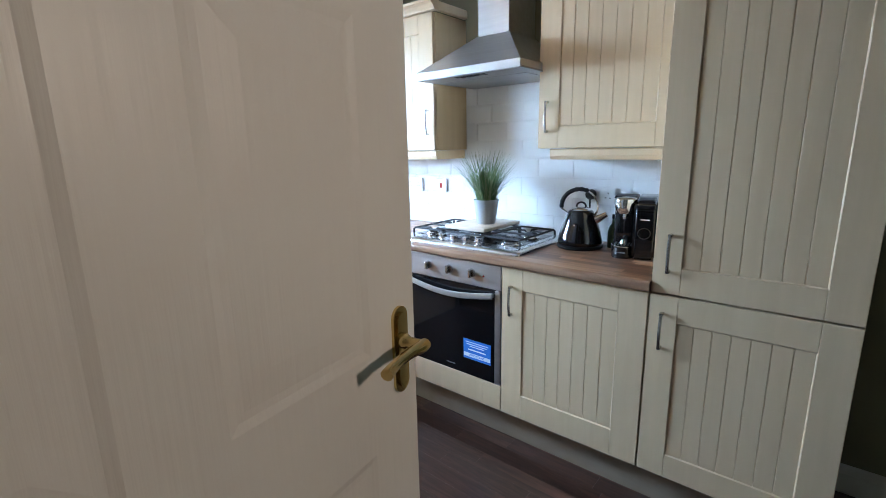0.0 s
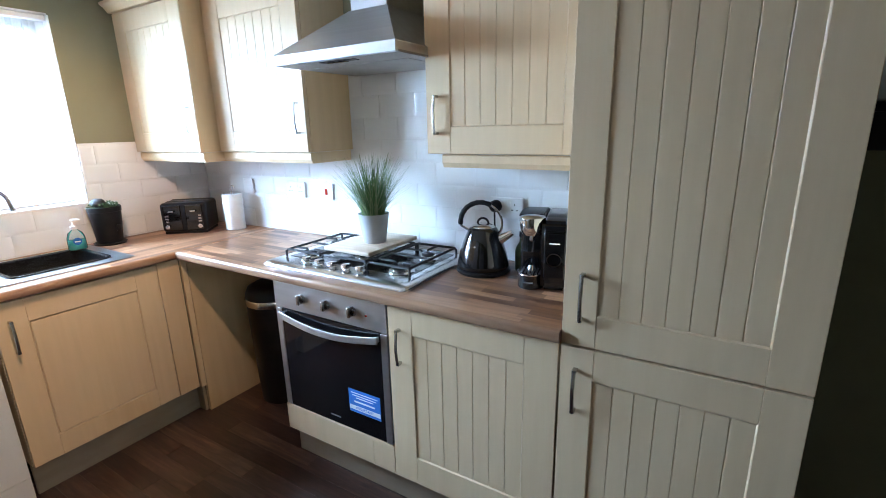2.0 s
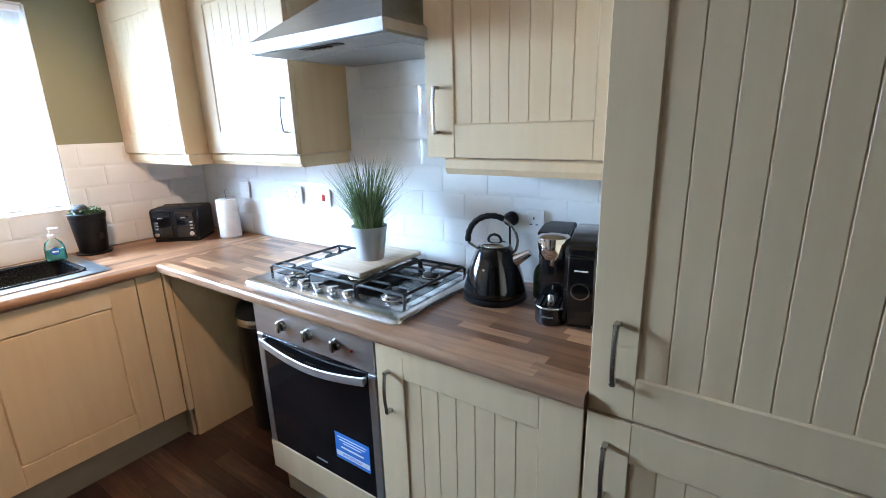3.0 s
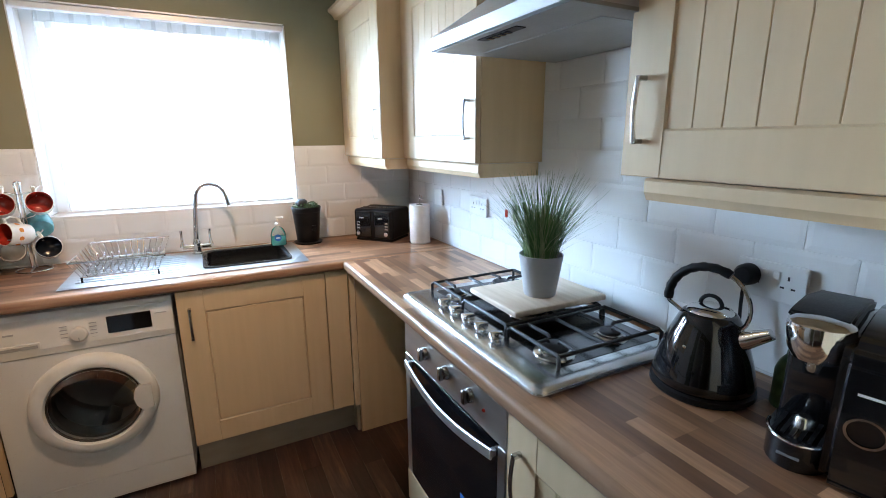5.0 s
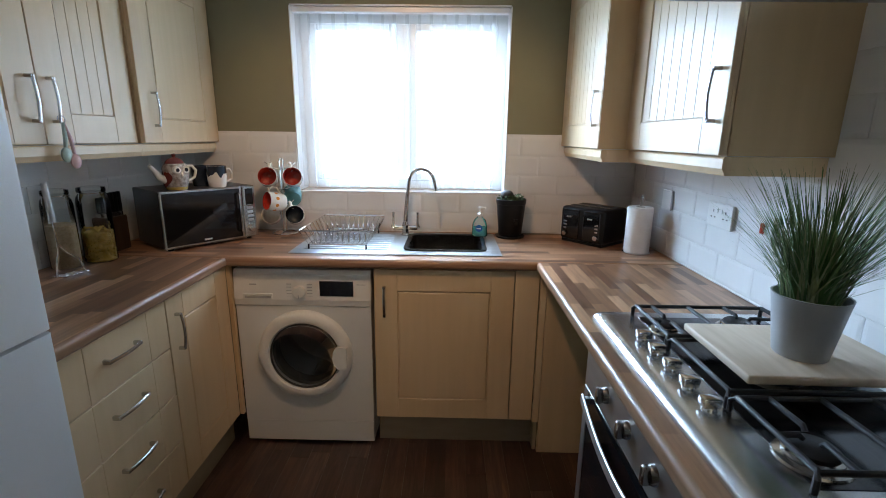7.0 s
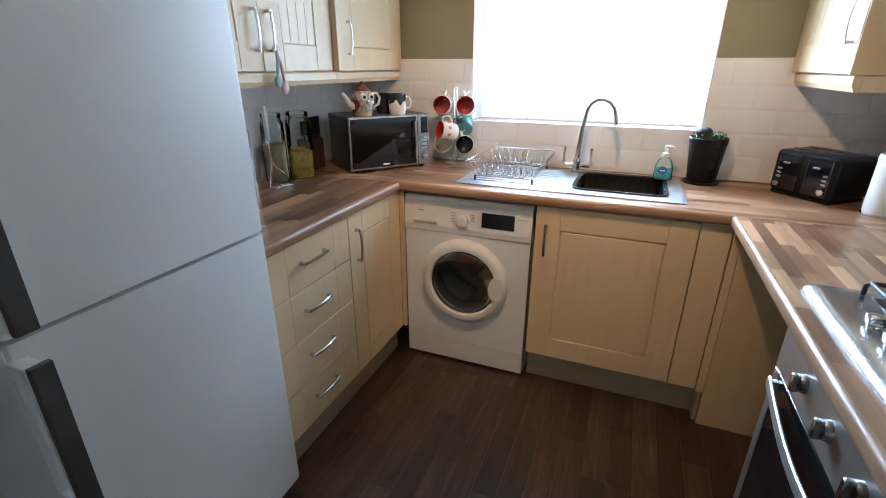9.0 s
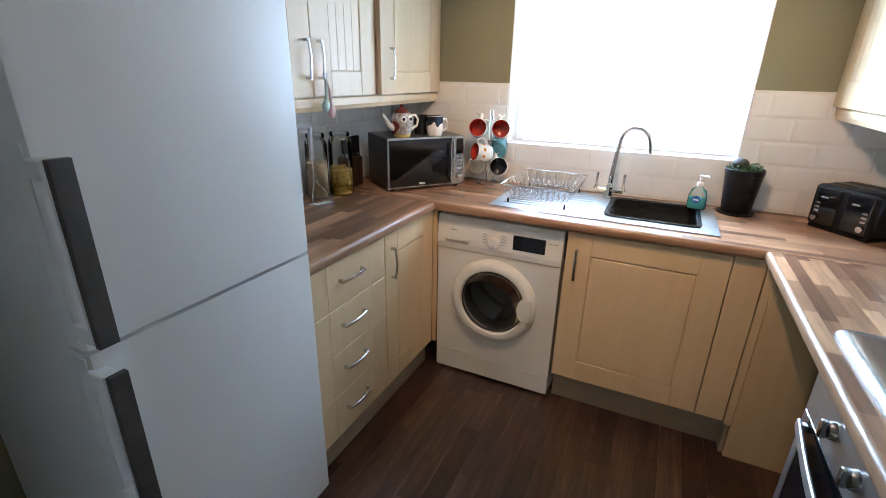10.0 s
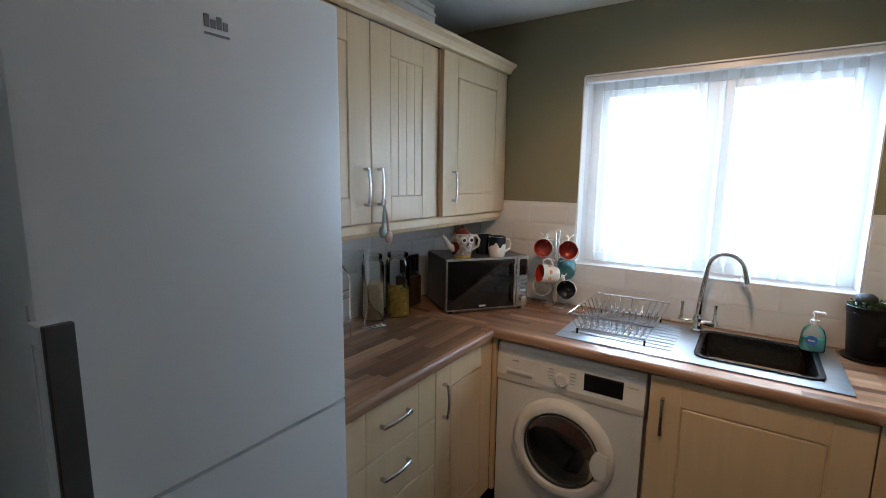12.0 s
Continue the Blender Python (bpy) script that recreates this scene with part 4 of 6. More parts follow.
for p, r in zip(band, band[1:]):
    for i in range(7):
        bm.faces.new((p[i], p[(i + 1) % 7], r[(i + 1) % 7], r[i]))
bm.faces.new(band[0])
bm.faces.new(band[-1])
for x in (0.034, 0.541):
    box(bm, x - 0.007, x + 0.007, -0.034, -0.019, 0.714, 0.732, bevel=0.001)
part("door_handle", bm, SATIN, leaf, "curved steel bar handle", smooth=True)
sticker = part("sticker", boxed(0.372, 0.532, -0.0196, -0.0186, 0.372, 0.474), LABEL_BLUE, leaf, "blue safety sticker")
for a, b, z, h in ((0.385, 0.520, 0.458, 0.004), (0.392, 0.512, 0.447, 0.004), (0.410, 0.495, 0.437, 0.004), (0.400, 0.505, 0.418, 0.007)):
    bar("print_line", (a, b, -0.0202, -0.0196, z, z + h), PRINT_WHITE, sticker, 0.0)
bar("white_band", (0.374, 0.530, -0.0202, -0.0196, 0.384, 0.403), PRINT_WHITE, sticker, 0.0)
word("IMPORTANT", sticker, LABEL_BLUE, (0.452, -0.0204, 0.3885), 0.0165)
bar("badge", (0.262, 0.316, -0.0196, -0.0186, 0.316, 0.322), PRINT_GREY, leaf, 0.0)

# ---- gas hob ----
hob = thing("gas_hob", pose(1.557, -0.300, WTOP), "stainless steel five-burner gas hob with black pan supports", "hob")
bm = bmesh.new()
HX, HY0, HY1 = 0.377, -0.249, 0.245
rows = []
for inset, z in ((0.0, 0.0005), (0.0, 0.005), (0.003, 0.010), (0.010, 0.0155), (0.024, 0.0195), (0.045, 0.0205)):
    back = inset * 0.5
    rows.append([bm.verts.new((x, y, z)) for x, y in rounded(-HX + inset, HX + 0.013 - inset, HY0 + inset, HY1 - back, 0.030 - inset * 0.45)])
for a, b in zip(rows, rows[1:]):
    for i in range(len(a)):
        k = (i + 1) % len(a)
        bm.faces.new((a[i], a[k], b[k], b[i]))
bm.faces.new(rows[-1])
bm.faces.new(rows[0])
plate = part("plate", bm, HOB_STEEL, hob, smooth=True)
# thin sheet over the plate, coloured dark as its reflection of the room
part("well", boxed(-0.315, 0.330, -0.135, 0.205, 0.0207, 0.0217, bevel=0.0004), STEEL_REFLECT_DARK, hob)
for k in range(5):
    x = -0.165 + 0.0745 * k
    bm = turned([(0.014, 0.0), (0.013, 0.006), (0.011, 0.008)], 18, (x, -0.182, 0.0203))
    box(bm, x - 0.0115, x + 0.0115, -0.199, -0.165, 0.0275, 0.047, bevel=0.0026, seg=2)
    part("knob", bm, CHROME, hob, "satin metal gas knob", smooth=True)
for x, y, r in ((0.265, -0.095, 0.042), (0.262, 0.100, 0.034), (-0.222, -0.100, 0.030), (-0.245, 0.095, 0.040), (0.010, 0.020, 0.055)):
    bm = turned([(r + 0.012, 0.0), (r + 0.010, 0.004), (r, 0.008), (r, 0.014), (r - 0.004, 0.016)], 28, (x, y, 0.0215))
    burner = part("burner", bm, NICKEL, hob, smooth=True)
    part("burner_cap", turned([(r - 0.006, 0.0), (r - 0.006, 0.005), (r - 0.010, 0.008), (0.0, 0.008)], 28, (x, y, 0.0375)), IRON, burner, smooth=True)


def pan_support(x0, x1, y0, y1, centres):
    bm = bmesh.new()
    z, r = 0.053, 0.0052
    pts = [(x0, y0, 0.0225), (x0, y0, z - 0.008), (x0 + 0.008, y0 + 0.006, z), (x1 - 0.008, y0 + 0.006, z), (x1, y0, z - 0.008), (x1, y0, 0.0225)]
    tube(bm, pts, r, 8)
    pts = [(x0, y1, 0.0225), (x0, y1, z - 0.008), (x0 + 0.008, y1 - 0.006, z), (x1 - 0.008, y1 - 0.006, z), (x1, y1, z - 0.008), (x1, y1, 0.0225)]
    tube(bm, pts, r, 8)
    for x in (x0 + 0.006, x1 - 0.006):
        tube(bm, [(x, y0 + 0.004, z - 0.001), (x, y1 - 0.004, z - 0.001)], r, 8)
    for cx, cy in centres:
        for ex, ey in ((x0 + 0.006, cy), (x1 - 0.006, cy)):
            k = 0.020 if ex < cx else -0.020
            tube(bm, [(ex, ey, z - 0.001), (cx - k * 1.2, ey, z + 0.001), (cx - k * 0.9, ey, z - 0.006)], 0.0050, 8)
        for ey in (y0 + 0.006, y1 - 0.006):
            if abs(ey - cy) < 0.13:
                k = 0.020 if ey < cy else -0.020
                tube(bm, [(cx, ey, z - 0.001), (cx, cy - k * 1.2, z + 0.001), (cx, cy - k * 0.9, z - 0.006)], 0.0050, 8)
    if len(centres) > 1:
        m = (centres[0][1] + centres[1][1]) / 2
        tube(bm, [(x0 + 0.006, m, z - 0.001), (x1 - 0.006, m, z - 0.001)], r, 8)
    return part("pan_support", bm, IRON, hob, "black cast pan support", smooth=True)


pan_support(-0.325, -0.118, -0.148, 0.205, ((-0.222, -0.100), (-0.235, 0.095)))
pan_support(-0.108, 0.128, -0.148, 0.205, ((0.010, 0.028),))
pan_support(0.138, 0.340, -0.148, 0.205, ((0.250, -0.085), (0.250, 0.100)))

# ---- chopping board and plant ----
board = part("chopping_board", boxed(-0.128, 0.128, -0.17, 0.17, 0, 0.018, bevel=0.005, seg=3), BOARD_WOOD, smooth=True)
board.matrix_world = pose(1.543, -0.232, WTOP + 0.0595, 0, 0, -1)
tagged(board, "pale wooden chopping board lying across the hob", "chopping board")
PZ = WTOP + 0.0776
plant = thing("potted_grass", pose(1.568, -0.240, PZ), "tall artificial green grass in a grey pot", "plant")
part("pot", turned([(0.0, 0.0), (0.047, 0.0), (0.049, 0.003), (0.066, 0.118), (0.068, 0.128), (0.064, 0.128), (0.060, 0.108), (0.0, 0.106)], 36, close=False), POT_GREY, plant, smooth=True)
rng = random.Random(11)
for name, mat, count, label in (("blades", GRASS_A, 360, "dense dark green grass blades"), ("pale_blades", GRASS_B, 130, "paler grass blades")):
    bm = bmesh.new()
    for _ in range(count):
        a, r = rng.random() * 2 * math.pi, 0.046 * math.sqrt(rng.random())
        p = Vector((r * math.cos(a), r * math.sin(a), 0.105))
        lean = rng.uniform(0.0, 0.062) + r * 2.1
        b = a + rng.uniform(-0.6, 0.6)
        out = Vector((math.cos(b), math.sin(b), 0))
        h = rng.uniform(0.13, 0.285) * (1.0 - 1.1 * max(0.0, lean - 0.07))
        if rng.random() < 0.09:
            lean, h = lean + rng.uniform(0.03, 0.085), h * 0.88
        side = Vector((-out.y, out.x, 0)).normalized() * rng.uniform(0.0015, 0.0030)
        last = None
        for k in range(4):
            s = k / 3
            c = p + out * (lean * s ** 1.7) + Vector((0, 0, h * s))
            w = side * (1 - 0.85 * s)
            now = (bm.verts.new(c - w), bm.verts.new(c + w))
            if last:
                bm.faces.new((last[0], last[1], now[1], now[0]))
            last = now
    tagged(part(name, bm, mat, plant, label), kind="stuff")

# ---- cooker hood ----
hood = thing("cooker_hood", pose(1.618, 0, 1.712), "stainless steel chimney cooker hood above the hob", "cooker hood")
bm = bmesh.new()
levels = ((-0.296, 0.290, -0.488, -0.006, 0.0), (-0.296, 0.290, -0.488, -0.006, 0.034), (-0.095, 0.095, -0.262, -0.006, 0.205))
rows = [[bm.verts.new((x, y, z)) for x, y in ((a, c), (b, c), (b, d), (a, d))] for a, b, c, d, z in levels]
for a, b in zip(rows, rows[1:]):
    for i in range(4):
        bm.faces.new((a[i], a[(i + 1) % 4], b[(i + 1) % 4], b[i]))
bm.faces.new(rows[-1])
canopy = part("canopy", bm, STEEL, hood)
bm = boxed(-0.292, 0.292, -0.474, -0.012, -0.002, 0.006)
part("underside", bm, HOOD_BASE, hood)
part("filter", boxed(-0.235, 0.235, -0.34, -0.05, -0.004, -0.002, bevel=0.0005), HOOD_BASE, hood)
panel = part("switch_panel", boxed(-0.085, 0.085, -0.455, -0.425, -0.0045, -0.002, bevel=0.0008), BLACK_PLASTIC, hood)
for k in range(4):
    bar("switch", (-0.05 + 0.025 * k, -0.035 + 0.025 * k, -0.449, -0.431, -0.008, -0.0045), BLACK_GLOSS, panel, 0.001)
part("chimney", boxed(-0.088, 0.088, -0.255, -0.006, 0.200, TOP - 1.713, bevel=0.001), STEEL, hood)

# ---- sockets ----


def socket_plate(x, z, double=True, fused=False, label="white double wall socket on the tiles"):
    w = 0.074 if double else 0.043
    s = thing("wall_socket", pose(x, -0.0105, z), label, "socket", "wall sockets")
    part("plate", boxed(-w, w, -0.009, 0, -0.043, 0.043, bevel=0.003, seg=2), WHITE_PLASTIC, s)
    if fused:
        part("switch", boxed(-0.009, 0.009, -0.014, -0.009, -0.016, 0.016, bevel=0.002), RED_GLAZE, s, "red rocker switch")
        return s
    for c in ((-0.037, 0.037) if double else ()):
        part("rocker", boxed(c * 0.35 - 0.006, c * 0.35 + 0.006, -0.012, -0.009, 0.008, 0.026, bevel=0.001), WHITE_PLASTIC, s)
        for dx, dz, a, b in ((0, 0.014, 0.002, 0.0045), (-0.011, -0.008, 0.004, 0.002), (0.011, -0.008, 0.004, 0.002)):
            part("pin_hole", boxed(c + dx - a, c + dx + a, -0.0096, -0.0088, dz - b, dz + b), DARK_RECESS, s)
    return s


socket_plate(0.838, 1.155)
socket_plate(0.430, 1.157, False, label="white blank wall plate on the tiles")
socket_plate(1.072, 1.155, False, True, "white cooker switch with red rocker on the tiles")
socket_plate(2.097, 1.140, label="white double wall socket behind the kettle")
plug = thing("plug", pose(2.052, -0.0205, 1.146), "black plug with cable in the wall socket", "plug")
part("plug_body", turned([(0.026, 0.0), (0.025, -0.020), (0.018, -0.030), (0.0, -0.032)], 20, (0, 0, 0), "y"), BLACK_PLASTIC, plug, smooth=True)
bm = bmesh.new()
tube(bm, [(0, -0.018, -0.022), (0.004, -0.024, -0.07), (0.012, -0.03, -0.15), (0.02, -0.04, -0.215), (0.03, -0.06, -0.2355)], 0.004, 8)
part("cable", bm, BLACK_PLASTIC, plug, smooth=True)

# ---- kettle ----
kettle = thing("kettle", pose(2.070, -0.182, WTOP, 0, 0, 10), "glossy black pyramid kettle with chrome handle and spout", "kettle")
kettle.scale.z = 0.955
part("base", turned([(0.0, 0.0), (0.102, 0.0), (0.107, 0.006), (0.106, 0.016), (0.097, 0.020)], 36, close=False), BLACK_PLASTIC, kettle, smooth=True)
part("body", turned([(0.100, 0.020), (0.104, 0.030), (0.101, 0.045), (0.092, 0.085), (0.078, 0.130), (0.061, 0.172), (0.054, 0.184), (0.048, 0.188)], 40), BLACK_GLOSS, kettle, smooth=True)
lid = part("lid", turned([(0.047, 0.187), (0.044, 0.193), (0.030, 0.200), (0.012, 0.203), (0.0, 0.203)], 32, close=False), CHROME, kettle, "chrome lid", smooth=True)
bm = bmesh.new()
tube(bm, arc((0, 0, 0.202), 0.022, 0, 180, 10), 0.0045, 10)
part("lid_knob", bm, BLACK_PLASTIC, lid, smooth=True)
bm = bmesh.new()
tube(bm, [(0.045, 0, 0.128), (0.080, 0, 0.146), (0.118, 0, 0.172)], [0.027, 0.019, 0.012], 16)
part("spout", bm, CHROME, kettle, "chrome spout", smooth=True)
bm = bmesh.new()
pts = [Vector((0.062, 0, 0.160))] + arc((-0.008, 0, 0.203), 0.084, -18, 190, 18) + [Vector((-0.055, 0, 0.168))]
tube(bm, pts, 0.0045, 8)
handle = part("handle", bm, CHROME, kettle, "chrome loop handle", smooth=True)
bm = bmesh.new()
grip = arc((-0.008, 0, 0.203), 0.085, 62, 186, 16)
tube(bm, grip, [0.0095 + 0.0016 * (k % 2) for k in range(17)], 12)
part("grip", bm, BLACK_PLASTIC, handle, "ribbed black grip", smooth=True)
tagged(part("gauge", turned([(0.004, 0), (0.004, -0.002), (0, -0.003)], 10, (-0.01, -0.080, 0.12), "y"), CHROME, kettle))

# ---- coffee machine ----
cm = thing("coffee_machine", pose(2.304, -0.190, WTOP, 0, 0, 12), "glossy black pod coffee machine with chrome nose", "coffee machine")
cm.scale.z = 0.92
bm = bmesh.new()
outline = [(0.145, 0.0), (-0.115, 0.0), (-0.122, 0.02), (-0.122, 0.235), (-0.108, 0.262), (-0.060, 0.275), (0.06, 0.285), (0.145, 0.270)]
prism(bm, outline, "x", 0.020, 0.112)
bmesh.ops.bevel(bm, geom=bm.edges[:], offset=0.014, segments=3, affect="EDGES")
part("column", bm, BLACK_GLOSS, cm, smooth=True)
part("tank", boxed(-0.066, 0.020, -0.020, 0.145, 0.0, 0.262, bevel=0.012, seg=3), BLACK_GLOSS, cm, smooth=True)
bm = bmesh.new()
prism(bm, [(0.145, 0.272), (0.05, 0.284), (-0.03, 0.285), (-0.060, 0.280), (-0.066, 0.270), (0.0, 0.255), (0.145, 0.255)], "x", -0.066, 0.020)
bmesh.ops.bevel(bm, geom=bm.edges[:], offset=0.004, segments=2, affect="EDGES")
part("lid", bm, BLACK_PLASTIC, cm, smooth=True)
NX, NY = -0.018, -0.066
bm = turned([(0.0, 0.203), (0.033, 0.205), (0.041, 0.220), (0.047, 0.260), (0.045, 0.272), (0.036, 0.279), (0.0, 0.282)], 28, (NX, NY, 0.0), close=False)
nose = part("brew_head", bm, CHROME, cm, "polished chrome brew head", smooth=True)
part("nozzle", turned([(0.009, 0.178), (0.011, 0.184), (0.011, 0.207)], 14, (NX, NY, 0.0)), NICKEL, nose, smooth=True)
bm = bmesh.new()
half = [(-0.066, 0.02)] + [(NX + 0.048 * math.cos(radians(a)), -0.060 + 0.062 * math.sin(radians(a))) for a in range(180, 361, 15)] + [(0.020, 0.02)]
prism(bm, half, "z", 0.0, 0.055)
tray = part("drip_tray", bm, BLACK_GLOSS, cm, smooth=True)
bm = bmesh.new()
tube(bm, [(x * 1.0, y, 0.055) for x, y in half[1:-1]], 0.003, 8)
part("tray_rim", bm, CHROME, tray, "chrome tray rim", smooth=True)
for k in range(6):
    bar("grate_bar", (NX + 0.013 * (k - 2.5) - 0.003, NX + 0.013 * (k - 2.5) + 0.003, -0.100, -0.022, 0.055, 0.058), BLACK_PLASTIC, tray, 0.0)
part("cup_stand", turned([(0.016, 0.055), (0.014, 0.075), (0.010, 0.080), (0.0, 0.080)], 16, (NX, -0.055, 0.0)), NICKEL, tray, smooth=True)
part("button", turned([(0.0, -0.004), (0.021, -0.004), (0.022, -0.002), (0.022, 0.0)], 24, (0.066, -0.122, 0.125), "y", close=False), BLACK_GLOSS, cm, smooth=True)
part("button_ring", turned([(0.022, 0.0), (0.022, -0.006), (0.026, -0.006), (0.026, 0.0)], 28, (0.066, -0.122, 0.125), "y", close=False), CHROME, cm, "chrome ring round the button", smooth=True)
bar("badge", (0.048, 0.084, -0.1228, -0.121, 0.184, 0.1885), PRINT_WHITE, cm, 0.0)
bar("badge", (-0.036, -0.004, -0.1235, -0.1195, 0.026, 0.030), PRINT_GREY, cm, 0.0)
for k in range(3):
    part("marker_light", turned([(0.007, 0.0), (0.006, -0.002), (0.0, -0.0025)], 12, (-0.0662, 0.012, 0.165 + 0.03 * k), "x"), CHROME, cm)

# small bottle between kettle and machine
bottle = thing("oil_bottle", pose(2.205, -0.105, WTOP), "small dark green glass bottle behind the kettle", "bottle")
part("glass_body", turned([(0.0, 0.0), (0.026, 0.0), (0.028, 0.004), (0.028, 0.08), (0.022, 0.10), (0.012, 0.115), (0.011, 0.14)], 20, close=False), LEAF, bottle, smooth=True)
part("stopper", turned([(0.013, 0.138), (0.013, 0.158), (0.0, 0.160)], 16), BLACK_PLASTIC, bottle, smooth=True)

# ---- toaster, kitchen roll ----
toaster = thing("toaster", pose(0.150, -0.408, WTOP, 0, 0, 40), "black four-slice toaster with chrome dials", "toaster")
part("body", boxed(0.0, 0.245, 0.0, 0.21, 0.012, 0.178, bevel=0.018, seg=4), BLACK_PLASTIC, toaster, smooth=True)
part("foot_plate", boxed(0.008, 0.237, 0.008, 0.202, 0.0, 0.014, bevel=0.003), BLACK_PLASTIC, toaster)
for x in (0.065, 0.180):
    bm = boxed(x - 0.046, x + 0.046, -0.004, 0.01, 0.022, 0.165, bevel=0.004, seg=2)
    face = part("face_plate", bm, BLACK_GLOSS, toaster)
    part("dial", turned([(0.013, 0.0), (0.012, -0.009), (0.0, -0.010)], 18, (x + (0.030 if x > 0.1 else -0.030), -0.004, 0.045), "y"), CHROME, toaster, "chrome browning dial", smooth=True)
    for k in range(3):
        xx = x + (0.030 if x > 0.1 else -0.030)
        bar("button", (xx - 0.009, xx + 0.009, -0.007, -0.004, 0.068 + 0.016 * k, 0.077 + 0.016 * k), NICKEL, toaster, 0.001)
    part("lever", boxed(x - 0.014, x + 0.014, -0.022, -0.004, 0.128, 0.136, bevel=0.002), NICKEL, toaster)
    for y in (0.065, 0.145):
        bar("slot", (x - 0.048, x + 0.048, y - 0.014, y + 0.014, 0.1765, 0.1788), DARK_RECESS, toaster, 0.0)
        bar("slot_rim", (x - 0.052, x + 0.052, y + 0.014, y + 0.018, 0.177, 0.181), NICKEL, toaster, 0.001)
roll = thing("kitchen_roll", pose(0.400, -0.115, WTOP), "white kitchen roll on a wire holder", "kitchen roll")
part("paper", turned([(0.020, 0.008), (0.053, 0.008), (0.055, 0.012), (0.055, 0.206), (0.053, 0.210), (0.020, 0.210)], 36, close=False), PAPER, roll, smooth=True)
bm = bmesh.new()
lathe(bm, [(0.060, 0.0), (0.060, 0.005), (0.050, 0.008), (0.0, 0.008)], 28)
part("holder_base", bm, CHROME, roll, smooth=True)
bm = bmesh.new()
tube(bm, [(0, 0, 0.006), (0, 0, 0.225)] + arc((0.014, 0, 0.245), 0.016, 180, -20, 10), 0.003, 8)
part("holder_hook", bm, CHROME, roll, smooth=True)

# ---- planter and soap ----
planter = thing("planter", pose(0.092, -0.652, WTOP), "black bucket planter with small green plants", "planter")
part("saucer", turned([(0.0, 0.0), (0.071, 0.0), (0.076, 0.009), (0.070, 0.009), (0.0, 0.008)], 28, close=False), BLACK_PLASTIC, planter, smooth=True)
part("bucket", turned([(0.0, 0.010), (0.056, 0.010), (0.059, 0.014), (0.0735, 0.172), (0.0755, 0.174), (0.0775, 0.197), (0.0745, 0.200), (0.070, 0.180), (0.0, 0.175)], 32, close=False), BLACK_PLASTIC, planter, smooth=True)
rng = random.Random(4)
bm = bmesh.new()
for _ in range(240):
    a, r = rng.random() * 6.283, 0.066 * math.sqrt(rng.random())
    c = Vector((r * math.cos(a), r * math.sin(a), 0.185 + rng.random() * 0.028))
    d = Vector((rng.uniform(-1, 1), rng.uniform(-1, 1), rng.uniform(0.1, 1))).normalized() * 0.014
    w = d.cross(Vector((rng.uniform(-1, 1), rng.uniform(-1, 1), 0.3))).normalized() * 0.005
    bm.faces.new([bm.verts.new(p) for p in (c, c + d * 0.5 + w, c + d, c + d * 0.5 - w)])
tagged(part("leaves", bm, LEAF, planter, "mixed small green leaves"), kind="stuff")
bm = bmesh.new()
bmesh.ops.create_icosphere(bm, subdivisions=2, radius=0.034, matrix=Matrix.Translation((-0.005, -0.022, 0.218)) @ Matrix.Diagonal((1.2, 1, 0.75, 1)))
for v in bm.verts:
    v.co += Vector(v.co).normalized() * 0.002 * math.sin(v.co.x * 400)
part("dark_pod", bm, DARK_RECESS, planter, "dark rounded scourer on top", smooth=True)
part("tag", boxed(0.070, 0.078, 0.010, 0.030, 0.075, 0.105, bevel=0.002), BLACK_PLASTIC, planter)
soap = thing("soap_dispenser", pose(0.125, -0.812, WTOP + 0.008, 0, 0, 78), "clear soap dispenser half full of green liquid", "soap")
outline = [(0.0, 0.0), (0.036, 0.0), (0.040, 0.006), (0.038, 0.060), (0.030, 0.085), (0.013, 0.100), (0.013, 0.108)]


def flat(bm, k):
    bmesh.ops.transform(bm, matrix=Matrix.Diagonal((1, k, 1, 1)), verts=bm.verts[:])
    return bm


part("bottle", flat(turned(outline, 28, close=False), 0.58), SOAP_CLEAR, soap, smooth=True)
part("liquid", flat(turned([(0.0, 0.003), (0.034, 0.003), (0.037, 0.008), (0.036, 0.050), (0.0, 0.050)], 28, close=False), 0.55), SOAP, soap, "green liquid soap", smooth=True)
part("label_print", flat(turned([(0.0, -0.026), (0.018, -0.026)], 20, (0, 0, 0.045), "y", close=False), 1.0), LABEL_BLUE, soap)
part("label_mark", boxed(-0.011, 0.011, -0.0275, -0.0262, 0.041, 0.047), PRINT_WHITE, soap)
bm = turned([(0.014, 0.104), (0.014, 0.118), (0.006, 0.122), (0.006, 0.140)], 16)
box(bm, -0.008, 0.030, -0.007, 0.007, 0.140, 0.152, bevel=0.003)
part("pump", bm, WHITE_PLASTIC, soap, "white pump top", smooth=True)

# ---- sink, tap, dish rack ----
sink = thing("sink", pose(0.285, -1.200, WTOP), "steel inset sink with ridged drainer and black bowl", "sink")
SX0, SX1, SY0, SY1 = 0.050 - 0.285, 0.520 - 0.285, -1.670 + 1.2, -0.735 + 1.2
bx0, bx1, by0, by1 = BX0 - 0.285, BX1 - 0.285, BY0 + 1.2, BY1 + 1.2
bm = bmesh.new()
vs = {}
xs, ys = (SX0, bx0, bx1, SX1), (SY0, by0, by1, SY1)
